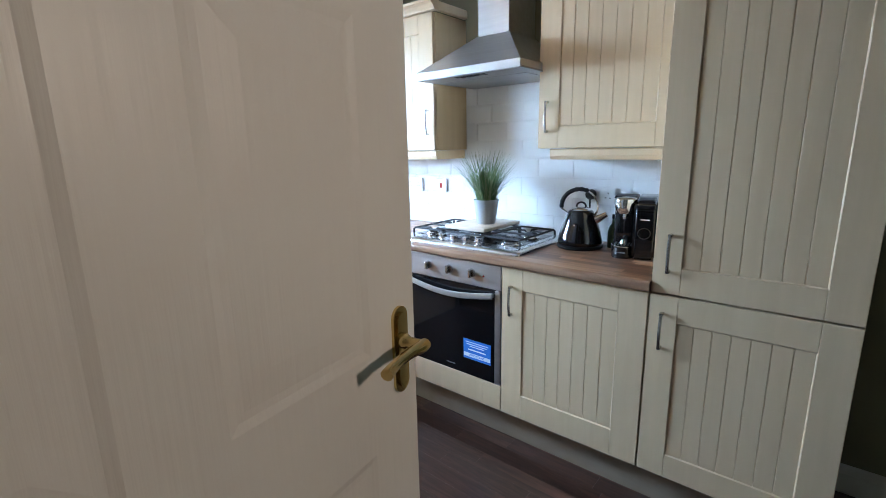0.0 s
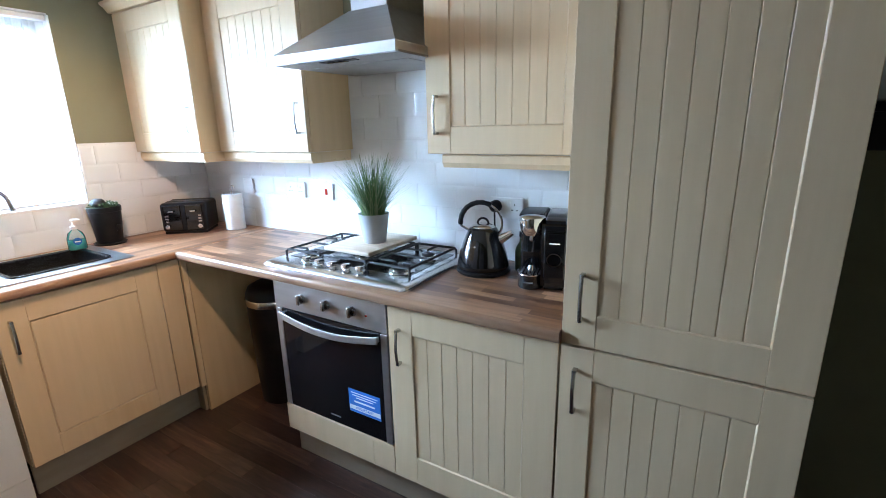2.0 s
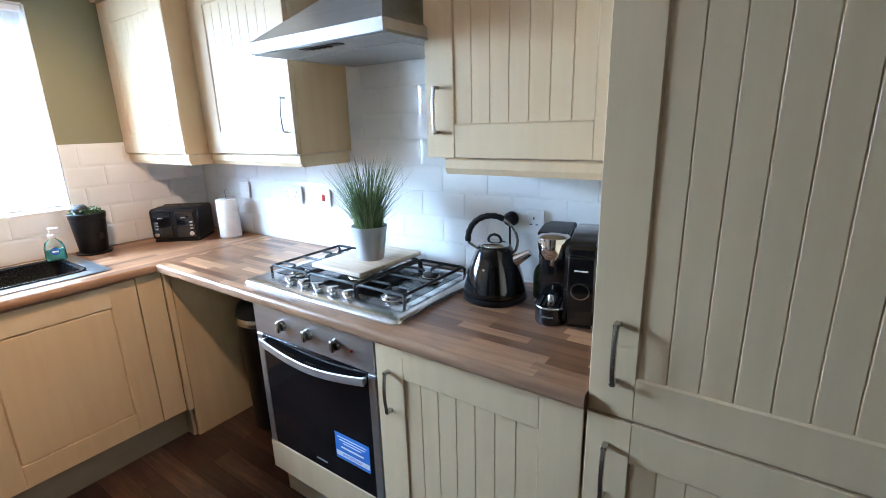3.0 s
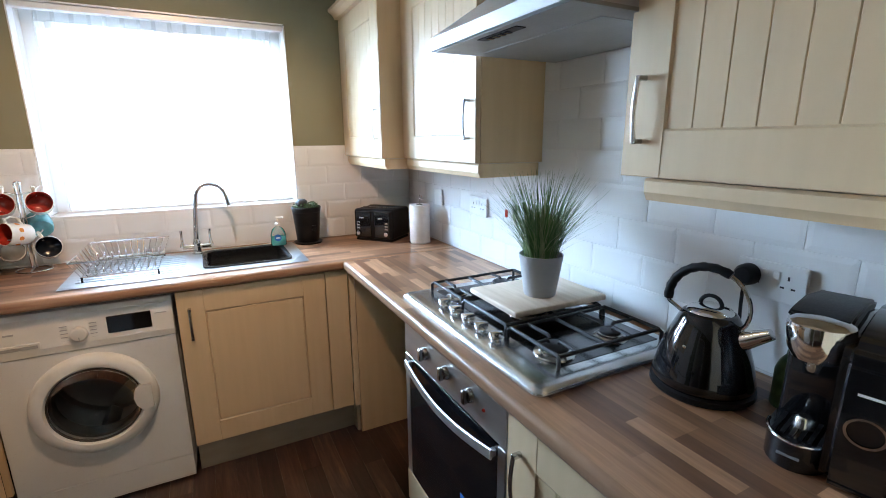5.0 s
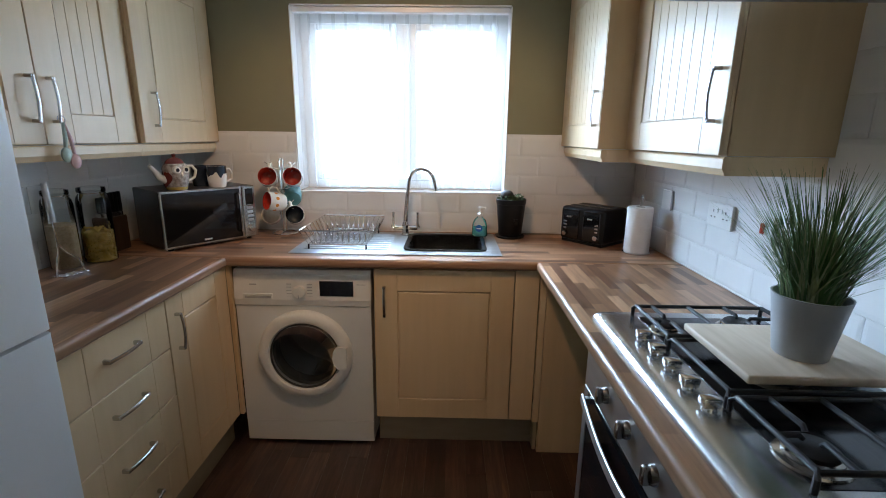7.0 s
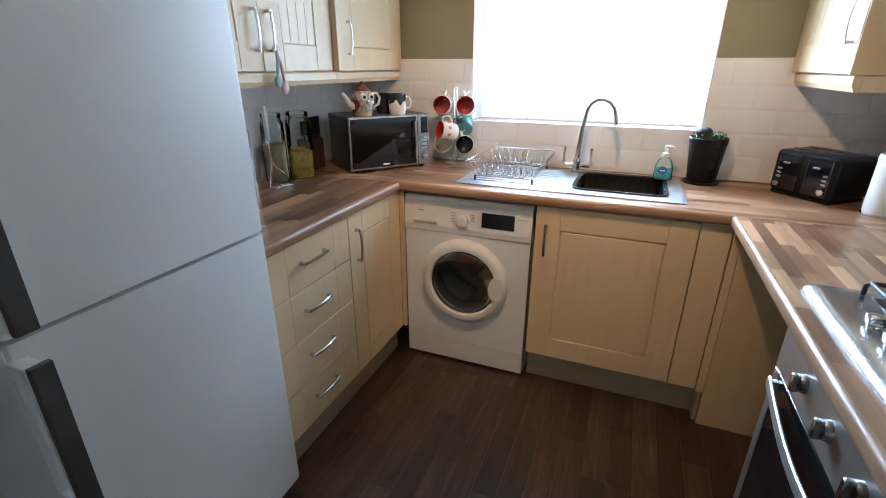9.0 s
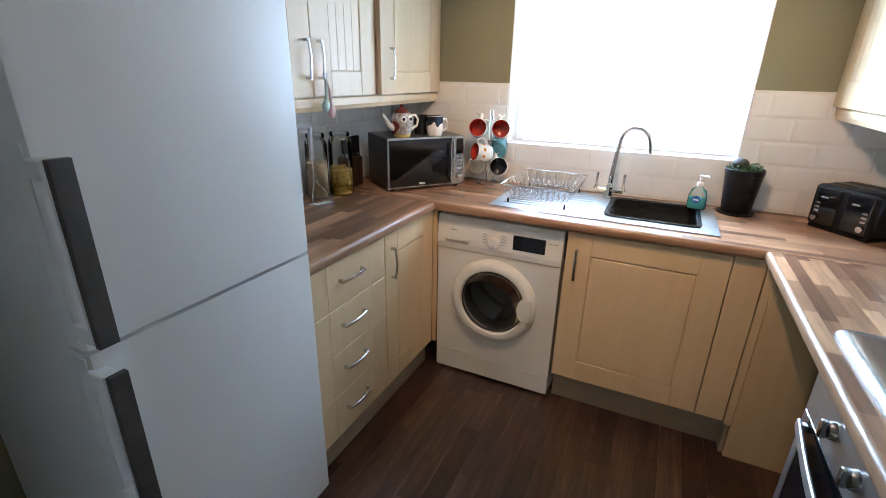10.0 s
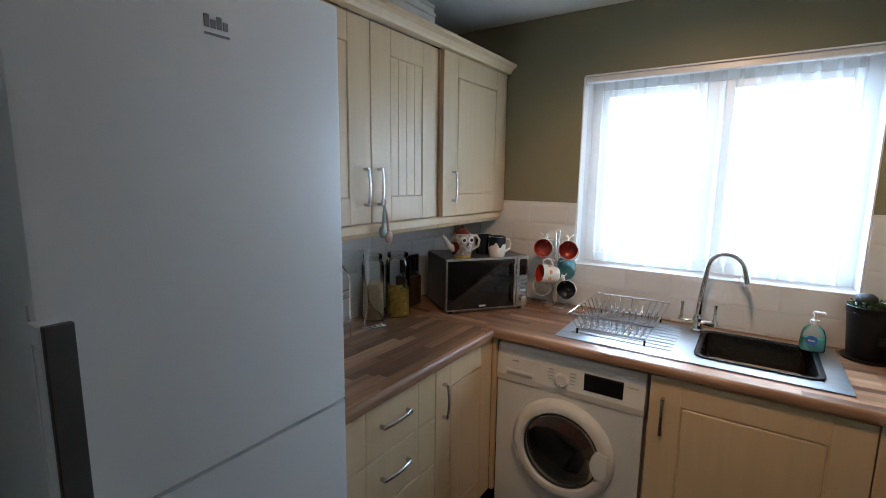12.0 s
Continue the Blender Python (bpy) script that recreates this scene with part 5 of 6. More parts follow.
for i in range(3):
    for k in range(3):
        if (i, k) == (1, 1):
            continue
        q = []
        for a, b in ((i, k), (i + 1, k), (i + 1, k + 1), (i, k + 1)):
            if (a, b) not in vs:
                vs[a, b] = bm.verts.new((xs[a], ys[b], 0.0045))
            q.append(vs[a, b])
        bm.faces.new(q)
rim = [vs[0, 0], vs[3, 0], vs[3, 3], vs[0, 3]]
ext = bmesh.ops.extrude_edge_only(bm, edges=[e for e in bm.edges if e.is_boundary and all(v.co.x in (SX0, SX1) or v.co.y in (SY0, SY1) for v in e.verts)])
for v in [g for g in ext["geom"] if isinstance(g, bmesh.types.BMVert)]:
    v.co.z = 0.0005
    v.co.x += math.copysign(0.006, v.co.x)
    v.co.y += math.copysign(0.006, v.co.y)
part("drainer_plate", bm, STEEL_SINK, sink)
for k in range(9):
    bm = bmesh.new()
    x = -0.17 + 0.040 * k
    tube(bm, [(x, -0.425, 0.0042), (x, -0.41, 0.0055), (x, -0.06, 0.0055), (x, -0.045, 0.0042)], 0.0035, 8, squash=2.2)
    part("drainer_rib", bm, STEEL_SINK, sink, smooth=True)


bm = bmesh.new()
levels = ((0.012, 0.006, 0.0045), (0.012, 0.006, 0.010), (0.004, -0.002, 0.011), (0.0, -0.012, 0.006), (0.0, -0.018, -0.13), (0.0, -0.045, -0.155))
rows = [[bm.verts.new((x, y, z)) for x, y in rounded(bx0 - g, bx1 + g, by0 - g, by1 + g, 0.045)] for _, g, z in levels]
for a, b in zip(rows, rows[1:]):
    for i in range(len(a)):
        k = (i + 1) % len(a)
        bm.faces.new((a[i], a[k], b[k], b[i]))
bm.faces.new(rows[-1])
part("bowl", bm, BOWL_BLACK, sink, "matt black washing-up bowl", smooth=True)

tap = thing("mixer_tap", pose(0.108, -1.195, WTOP + 0.0045), "chrome swan-neck mixer tap with two levers", "tap")
bm = turned([(0.026, 0.0), (0.026, 0.006), (0.020, 0.012), (0.017, 0.040), (0.020, 0.052), (0.013, 0.075)], 24)
part("tap_body", bm, CHROME, tap, smooth=True)
bm = bmesh.new()
pts = [(0, 0, 0.05), (0.001, 0.003, 0.12), (0.004, 0.010, 0.20), (0.008, 0.018, 0.26)]
pts += [(0.010 + 0.058 * (1 - math.cos(radians(a))) * 0.55, 0.020 + 0.066 * (1 - math.cos(radians(a))), 0.275 + 0.068 * math.sin(radians(a))) for a in range(10, 171, 16)]
pts += [(0.072, 0.156, 0.262), (0.074, 0.160, 0.238)]
tube(bm, pts, [0.013, 0.012, 0.0105, 0.0095] + [0.0088] * (len(pts) - 5) + [0.0098], 12)
part("spout", bm, CHROME, tap, smooth=True)
for s in (-1, 1):
    bm = bmesh.new()
    tube(bm, [(0, 0, 0.040), (0, s * 0.036, 0.038), (0, s * 0.062, 0.040)], [0.012, 0.012, 0.014], 12)
    lathe(bm, [(0.014, 0.0), (0.012, 0.012), (0.007, 0.018), (0.0055, 0.065), (0.0075, 0.080), (0.0, 0.082)], 14, (0, s * 0.062, 0.040))
    part("tap_lever", bm, CHROME, tap, smooth=True)

rack = thing("dish_rack", pose(0.270, -1.470, WTOP + 0.0055), "chrome wire dish rack standing on the drainer", "dish rack")
bm = bmesh.new()
x0, x1, y0r, y1r = -0.215, 0.205, -0.160, 0.160


def wire(points, r=0.0022):
    b = bmesh.new()
    tube(b, points, r, 6)
    return b


part("top_rail", wire([(x0, y0r, 0.088), (x1, y0r, 0.088), (x1, y1r, 0.088), (x0, y1r, 0.088), (x0, y0r, 0.088)], 0.0035), CHROME, rack, smooth=True)
bx0r, bx1r, by0r, by1r = x0 + 0.03, x1 - 0.03, y0r + 0.03, y1r - 0.03
part("bottom_rail", wire([(bx0r, by0r, 0.022), (bx1r, by0r, 0.022), (bx1r, by1r, 0.022), (bx0r, by1r, 0.022), (bx0r, by0r, 0.022)], 0.003), CHROME, rack, smooth=True)
for k in range(13):
    y = by0r + (by1r - by0r) * k / 12
    yo = y0r + (y1r - y0r) * k / 12
    part("wire", wire([(x0, yo, 0.088), (bx0r, y, 0.022), (bx1r, y, 0.022), (x1, yo, 0.088)]), CHROME, rack, smooth=True)
for k in range(9):
    x = bx0r + (bx1r - bx0r) * k / 8
    xo = x0 + (x1 - x0) * k / 8
    part("wire", wire([(xo, y0r, 0.088), (x, by0r, 0.022)]), CHROME, rack, smooth=True)
    part("wire", wire([(xo, y1r, 0.088), (x, by1r, 0.022)]), CHROME, rack, smooth=True)
for k in range(10):
    y = by0r + (by1r - by0r) * (k + 0.5) / 10
    part("plate_prong", wire([(bx1r - 0.05, y, 0.022), (bx1r - 0.053, y, 0.060), (bx1r - 0.062, y, 0.064), (bx1r - 0.071, y, 0.060), (bx1r - 0.074, y, 0.022)]), CHROME, rack, smooth=True)
    part("plate_prong", wire([(bx0r + 0.085, y, 0.022), (bx0r + 0.082, y, 0.056), (bx0r + 0.074, y, 0.060), (bx0r + 0.066, y, 0.056), (bx0r + 0.063, y, 0.022)]), CHROME, rack, smooth=True)
for x in (bx0r, bx1r):
    for y in (by0r, by1r):
        part("foot", wire([(x, y, 0.022), (x, y, 0.0)], 0.004), BLACK_PLASTIC, rack)

# ---- mug tree ----


def mug(name, m, outside, inside, label, r=0.046, h=0.090, group="mugs"):
    """A mug whose open end is local +z; the handle points to local +x."""
    ob = thing(name, m, label, "mug", group)
    part("cup", turned([(0.0, 0.0), (r * 0.82, 0.0), (r * 0.90, 0.004), (r, h * 0.4), (r, h - 0.002), (r - 0.002, h)], 28, close=False), outside, ob, smooth=True)
    part("inside", turned([(r - 0.0018, h), (r - 0.004, h - 0.002), (r - 0.005, 0.012), (r * 0.7, 0.006), (0.0, 0.005)], 28, close=False), inside, ob, smooth=True)
    bm = bmesh.new()
    tube(bm, [(r - 0.004, 0, h * 0.82), (r + 0.018, 0, h * 0.84), (r + 0.029, 0, h * 0.62), (r + 0.026, 0, h * 0.36), (r - 0.004, 0, h * 0.20)], 0.0052, 8, squash=1.3)
    part("handle", bm, outside, ob, smooth=True)
    return ob


tree = thing("mug_tree", pose(0.088, -1.832, WTOP), "chrome wire mug tree standing in the corner", "mug tree")
bm = bmesh.new()
tube(bm, arc((0, 0, 0.004), 0.062, 0, 360, 24, (1, 0, 0), (0, 1, 0)), 0.0035, 8, cap=False)
tube(bm, [(-0.062, 0, 0.004), (0, 0, 0.014), (0.062, 0, 0.004)], 0.003, 8)
part("base_ring", bm, CHROME, tree, smooth=True)
bm = bmesh.new()
tube(bm, [(0, -0.008, 0.010), (0, -0.008, 0.37)] + arc((0, 0, 0.378), 0.010, 180, 0, 8, (0, 1, 0), (0, 0, 1)) + [Vector((0, 0.008, 0.37)), Vector((0, 0.008, 0.010))], 0.0034, 8)
part("stem", bm, CHROME, tree, smooth=True)
for y, z in ((-0.08, 0.345), (0.08, 0.345), (-0.065, 0.245), (0.065, 0.24), (-0.06, 0.155), (0.06, 0.155)):
    part("arm", wire([(0.003, 0, z - 0.012), (0.012, y * 0.6, z), (0.014, y, z + 0.024)], 0.003), CHROME, tree, smooth=True)
for y, z, out, ins, roll, label in (
    (-1.893, 1.190, WHITE_GLAZE, RED_GLAZE, 80, "white mug with red inside hanging on the mug tree"),
    (-1.768, 1.191, WHITE_GLAZE, RED_GLAZE, 100, "white mug with red inside hanging on the mug tree"),
    (-1.890, 0.998, WHITE_GLAZE, WHITE_GLAZE, 70, "cream mug with embossed mark hanging low"),
    (-1.768, 1.000, WHITE_GLAZE, NAVY_GLAZE, 110, "white mug with navy inside hanging low"),
):
    mug("mug", Matrix.Translation((0.092, y, z)) @ Euler((0, radians(74), radians(14))).to_matrix().to_4x4() @ Matrix.Rotation(radians(180 + (roll - 90)), 4, "Z"), out, ins, label)
m4 = mug("mug", Matrix.Translation((0.140, -1.812, 1.080)) @ Euler((0, radians(80), radians(-42))).to_matrix().to_4x4() @ Matrix.Rotation(radians(200), 4, "Z"), WHITE_GLAZE, RED_GLAZE, "white mug with red inside and orange pattern")
for a in (30, 62, 95, 140, 185, 230, 275, 320):
    bm = turned([(0.0, 0.0), (0.010, 0.0), (0.009, 0.0015)], 7)
    bmesh.ops.transform(bm, matrix=Matrix.Rotation(radians(a), 4, "Z") @ Matrix.Translation((0.0448, 0, 0.03 + 0.012 * (a % 3))) @ Matrix.Rotation(radians(90), 4, "Y"), verts=bm.verts[:])
    part("pattern_patch", bm, ORANGE_GLAZE if a != 62 else RED_GLAZE, m4)
mug("mug", Matrix.Translation((0.100, -1.776, 1.092)) @ Euler((0, radians(-72), radians(20))).to_matrix().to_4x4() @ Matrix.Rotation(radians(180), 4, "Z"), TEAL_GLAZE, TEAL_GLAZE, "teal mug hanging behind the others")

# ---- microwave and what stands on it ----
mw = thing("microwave", pose(0.547, -2.188, WTOP, 0, 0, 142.4), "silver microwave with black glass door, set across the corner", "microwave")
part("body", boxed(0.0, 0.425, 0.012, 0.30, 0.012, 0.263, bevel=0.004), MW_GREY, mw)
part("front_frame", boxed(0.0, 0.362, 0.0, 0.012, 0.012, 0.263, bevel=0.003, seg=2), NICKEL, mw)
part("door_glass", boxed(0.008, 0.350, -0.003, 0.0, 0.022, 0.253, bevel=0.001), BLACK_GLASS, mw)
part("control_strip", boxed(0.3635, 0.425, 0.0, 0.012, 0.012, 0.263, bevel=0.003, seg=2), NICKEL, mw)
part("display", boxed(0.378, 0.416, -0.002, 0.0, 0.172, 0.249, bevel=0.001), BLACK_GLASS, mw)
part("dial", turned([(0.016, 0.0), (0.015, -0.014), (0.0, -0.015)], 20, (0.397, 0.0, 0.055), "y"), CHROME, mw, smooth=True)
for k in range(4):
    bar("button", (0.382, 0.412, -0.002, 0.0, 0.090 + 0.02 * k, 0.102 + 0.02 * k), STEEL, mw, 0.0008)
bm = bmesh.new()
tube(bm, [(0.338, -0.003, 0.045), (0.338, -0.026, 0.050), (0.338, -0.026, 0.226), (0.338, -0.003, 0.231)], 0.006, 10)
part("door_handle", bm, CHROME, mw, "chrome bar handle", smooth=True)
bar("badge", (0.165, 0.200, -0.0045, -0.003, 0.030, 0.038), PRINT_WHITE, mw, 0.001)
for x in (0.03, 0.395):
    for y in (0.03, 0.27):
        part("foot", turned([(0.012, 0.0), (0.012, 0.013)], 12, (x, y, 0.0)), BLACK_PLASTIC, mw)
MT = WTOP + 0.2635
pot = thing("teapot", pose(0.443, -2.167, MT, 0, 0, 150), "white owl-patterned teapot with red lid", "teapot")
part("body", turned([(0.0, 0.0), (0.036, 0.0), (0.040, 0.006), (0.047, 0.035), (0.052, 0.065), (0.051, 0.095), (0.042, 0.112), (0.034, 0.116)], 32), OWL, pot, smooth=True)
lid = part("lid", turned([(0.038, 0.114), (0.036, 0.122), (0.024, 0.134), (0.008, 0.140), (0.007, 0.146), (0.010, 0.152), (0.0, 0.157)], 28), MAROON, pot, "red domed lid", smooth=True)
bm = bmesh.new()
tube(bm, [(-0.045, 0, 0.045), (-0.072, 0, 0.060), (-0.088, 0, 0.088), (-0.105, 0, 0.108)], [0.018, 0.014, 0.010, 0.008], 12)
part("spout", bm, WHITE_GLAZE, pot, smooth=True)
bm = bmesh.new()
tube(bm, [(0.045, 0, 0.100), (0.075, 0, 0.102), (0.092, 0, 0.080), (0.084, 0, 0.050), (0.050, 0, 0.034)], 0.0065, 10)
part("handle", bm, WHITE_GLAZE, pot, smooth=True)
for x in (-0.019, 0.019):
    eye = part("eye", turned([(0.0, -0.006), (0.014, -0.005), (0.016, 0.0), (0.016, 0.010)], 20, (x, -0.048, 0.088), "y", close=False), WHITE_GLAZE, pot, smooth=True)
    part("pupil", turned([(0.0, -0.0075), (0.008, -0.0065), (0.008, -0.002)], 16, (x, -0.048, 0.088), "y", close=False), NAVY_GLAZE, eye, smooth=True)
bm = turned([(0.0, 0.0), (0.006, 0.004), (0.0, 0.018)], 8, (0, -0.054, 0.062))
part("beak", bm, NAVY_GLAZE, pot)
bm = bmesh.new()
lathe(bm, [(0.0375, 0.0005), (0.0415, 0.006), (0.0435, 0.014)], 32, close=False)
part("foot_band", bm, GOLD_GLAZE, pot, smooth=True)
for s in (-1,):
    bm = bmesh.new()
    n = 8
    prev = None
    for k in range(n + 1):
        t = k / n
        z = 0.012 + 0.088 * t
        r = 0.0445 + 0.0095 * math.sin(math.pi * min(1, 0.15 + t * 0.75))
        w = 0.75 * math.sin(math.pi * min(0.98, t + 0.02))
        row = [bm.verts.new((r * math.cos(radians(180) + a * w), r * math.sin(radians(180) + a * w), z)) for a in (-0.9, -0.3, 0.4, 1.1)]
        if prev:
            for i in range(3):
                bm.faces.new((prev[i], prev[i + 1], row[i + 1], row[i]))
        prev = row
    part("wing", bm, MAROON, pot, "red painted wing", smooth=True)
mm = mug("mug", pose(0.309, -2.054, MT, 0, 0, 142), WHITE_GLAZE, NAVY_GLAZE, "white mug with dark painted rim on the microwave", 0.042, 0.098)
bm = bmesh.new()
n = 40
lo, hi = [], []
for k in range(n):
    a = 2 * math.pi * k / n
    d = 0.058 + 0.010 * math.sin(a * 5) + 0.006 * math.sin(a * 9 + 1)
    lo.append(bm.verts.new((0.0426 * math.cos(a), 0.0426 * math.sin(a), d)))
    hi.append(bm.verts.new((0.0426 * math.cos(a), 0.0426 * math.sin(a), 0.097)))
for k in range(n):
    bm.faces.new((lo[k], lo[(k + 1) % n], hi[(k + 1) % n], hi[k]))
part("drip_band", bm, NAVY_GLAZE, mm, "dark dripping glaze band", smooth=True)
mug("mug", pose(0.276, -2.147, MT, 0, 0, 60), NAVY_GLAZE, NAVY_GLAZE, "dark mug behind the white one on the microwave", 0.040, 0.095)

# ---- jars, knife block, masher, wire shelf ----


def storage_jar(at, r, h, fill, level, label, inner, gap=0.0035):
    j = thing("storage_jar", pose(*at), label, "jar", "storage jars")
    part("glass", turned([(0.0, 0.0), (r - 0.003, 0.0), (r, 0.006), (r, h * 0.80), (r * 0.94, h * 0.86), (r * 0.80, h * 0.90), (r * 0.80, h * 0.93)], 28, close=False), JAR_GLASS, j, smooth=True)
    lid = part("lid", turned([(r * 0.84, h * 0.93), (r * 0.86, h * 0.95), (r * 0.84, h * 0.985), (r * 0.5, h), (0.0, h)], 28), JAR_GLASS, j, "glass clip lid", smooth=True)
    bm = bmesh.new()
    tube(bm, arc((0, 0, h * 0.915), r * 0.84, 0, 360, 24, (1, 0, 0), (0, 1, 0)), 0.0022, 6, cap=False)
    tube(bm, [(r * 0.84, 0, h * 0.915), (r * 1.12, 0, h * 0.93), (r * 1.18, 0, h * 0.85), (r * 1.05, 0, h * 0.80)], 0.0022, 6)
    part("clip_wire", bm, CHROME, j, "wire clip", smooth=True)
    bm = turned([(0.0, 0.004), (r - 0.005, 0.004), (r - gap, 0.010), (r - gap, level), (r * 0.6, level + 0.006), (0.0, level + 0.003)], 28, close=False)
    part("filling", bm, fill, j, inner, smooth=True)
    return j


storage_jar((0.782, -2.426, WTOP), 0.050, 0.30, RICE, 0.165, "tall clip-top glass jar of rice", "pale dry rice")
jar = storage_jar((0.672, -2.374, WTOP), 0.056, 0.30, PASTA, 0.120, "tall clip-top glass jar of pasta", "bed of yellow pasta", 0.012)
rng = random.Random(8)
for k in range(130):
    a, z = rng.random() * 6.283, rng.uniform(0.010, 0.134)
    r = 0.0478 if z < 0.118 else 0.044 * rng.random()
    bm = bmesh.new()
    d = Vector((rng.uniform(-1, 1), rng.uniform(-1, 1), rng.uniform(-1, 1))).normalized() * 0.010
    c = Vector((r * math.cos(a), r * math.sin(a), z))
    if r > 0.04:
        n = Vector((math.cos(a), math.sin(a), 0))
        d = (d - n * d.dot(n)).normalized() * 0.010
    tube(bm, [c - d, c + Vector((0, 0, 0.002)), c + d], 0.0042, 6)
    part("pasta_piece", bm, PASTA, jar, smooth=True)
block = thing("knife_block", pose(0.500, -2.452, WTOP), "dark wooden knife block holding black-handled knives", "knife block")
part("block", boxed(-0.055, 0.055, -0.035, 0.045, 0.0, 0.150, bevel=0.004), BLOCK_WOOD, block)
for k in range(5):
    for row in range(2):
        x, y = -0.042 + 0.021 * k, 0.026 - 0.030 * row
        knife = part("knife_handle", boxed(x - 0.006, x + 0.006, y - 0.009, y + 0.009, 0.168, 0.255 - 0.02 * row, bevel=0.003), BLACK_PLASTIC, block)
        part("bolster", boxed(x - 0.005, x + 0.005, y - 0.008, y + 0.008, 0.1505, 0.168), CHROME, knife)
masher = thing("potato_masher", pose(0.878, -2.330, WTOP), "steel wire potato masher standing upright", "masher")
bm = bmesh.new()
tube(bm, [(0.030, -0.010, 0.200), (0.033, -0.012, 0.335)], [0.009, 0.0105], 12)
part("grip", bm, STEEL, masher, smooth=True)
bm = bmesh.new()
tube(bm, [(-0.045, 0.012, 0.006), (-0.030, 0.008, 0.055), (0.010, -0.003, 0.090), (0.028, -0.009, 0.130), (0.030, -0.010, 0.205)], 0.003, 8)
tube(bm, [(0.050, -0.012, 0.006), (0.045, -0.010, 0.055), (0.032, -0.009, 0.090), (0.028, -0.009, 0.130)], 0.003, 8)
pts = [(-0.045 + 0.095 * k / 16, 0.012 - 0.024 * k / 16 + (0.020 if k % 4 in (1, 2) else -0.020), 0.005) for k in range(17)]
tube(bm, pts, 0.003, 8)
part("wire_head", bm, CHROME, masher, smooth=True)
shelf = thing("wire_shelf", pose(1.150, -2.400, WTOP), "small two-tier chrome wire rack by the fridge", "rack")
for x in (-0.13, 0.13):
    part("end_frame", wire([(x, -0.07, 0.0), (x, -0.07, 0.25), (x, -0.03, 0.285), (x, 0.03, 0.285), (x, 0.07, 0.25), (x, 0.07, 0.0)], 0.0035), CHROME, shelf, smooth=True)
for z in (0.055, 0.165):
    for k in range(6):
        y = -0.07 + 0.028 * k
        part("wire", wire([(-0.13, y, z), (0.13, y, z)], 0.0024), CHROME, shelf, smooth=True)
    part("wire", wire([(-0.13, 0.07, z + 0.03), (0.13, 0.07, z + 0.03)], 0.003), CHROME, shelf, smooth=True)

spoons = thing("measuring_spoons", pose(0.989, -2.174, 1.452), "ceramic measuring spoons hanging from a cabinet handle", "spoons")
bm = bmesh.new()
tube(bm, arc((0, -0.004, 0.0), 0.012, 0, 360, 14, (0, 1, 0), (0, 0, 1)), 0.002, 6, cap=False)
part("cord", bm, CARD, spoons, smooth=True)
for dx, dy, l, mat, label in ((0.012, 0.004, 0.108, SAGE, "sage green spoon"), (-0.012, 0.010, 0.128, PINK, "pink spoon")):
    bm = bmesh.new()
    tube(bm, [(0, 0, -0.010), (dx * 0.5, dy, -l * 0.45), (dx, dy, -l + 0.02)], [0.005, 0.006, 0.005], 8)
    bmesh.ops.create_uvsphere(bm, u_segments=14, v_segments=10, radius=0.021, matrix=Matrix.Translation((dx, dy, -l)) @ Matrix.Diagonal((0.95, 0.5, 1.15, 1)))
    part("spoon", bm, mat, spoons, label, smooth=True)

# ---- bin in the open bay ----
waste = thing("waste_bin", pose(0.815, -0.225, 0), "tall black plastic waste bin with steel band", "bin")
part("body", turned([(0.0, 0.0), (0.122, 0.0), (0.126, 0.006), (0.146, 0.575)], 36, close=False), BLACK_PLASTIC, waste, smooth=True)
part("band", turned([(0.148, 0.572), (0.151, 0.576), (0.151, 0.606), (0.148, 0.610)], 36, close=False), NICKEL, waste, "steel rim band", smooth=True)
part("lid", turned([(0.148, 0.609), (0.146, 0.630), (0.130, 0.662), (0.095, 0.680), (0.0, 0.686)], 36), BLACK_PLASTIC, waste, smooth=True)
part("side_grip", boxed(-0.160, -0.138, -0.03, 0.03, 0.440, 0.500, bevel=0.006, seg=2), BLACK_PLASTIC, waste)

# ---- things on the wall units ----
for z, a, b, c, d in ((0.0, 0.60, 0.96, -2.47, -2.215), (0.042, 0.63, 0.99, -2.46, -2.205), (0.084, 0.61, 0.98, -2.465, -2.225)):
    bx = thing("storage_box", pose((a + b) / 2, (c + d) / 2, 2.131 + z), "pale flat cardboard box stacked on the wall cabinets", "box", "stacked boxes")
    w, dd = (b - a) / 2, (d - c) / 2
    part("tray", boxed(-w, w, -dd, dd, 0.0, 0.026, bevel=0.002), CARD, bx)
    part("lid", boxed(-w - 0.004, w + 0.004, -dd - 0.004, dd + 0.004, 0.026, 0.041, bevel=0.003), CARD, bx)
tray = thing("baking_tray", pose(0.215, -2.33, 2.131), "black baking tray lying on the corner cabinet", "tray")
bm = bmesh.new()
rows = [[bm.verts.new(p) for p in ((-w, -d, z), (w, -d, z), (w, d, z), (-w, d, z))] for w, d, z in ((0.17, 0.11, 0.0), (0.19, 0.13, 0.030), (0.20, 0.14, 0.032), (0.187, 0.127, 0.030), (0.167, 0.107, 0.004))]
for a, b in zip(rows, rows[1:]):
    for i in range(4):
        bm.faces.new((a[i], a[(i + 1) % 4], b[(i + 1) % 4], b[i]))
bm.faces.new(rows[0])
bm.faces.new(rows[-1])
part("pan", bm, BLACK_PLASTIC, tray)

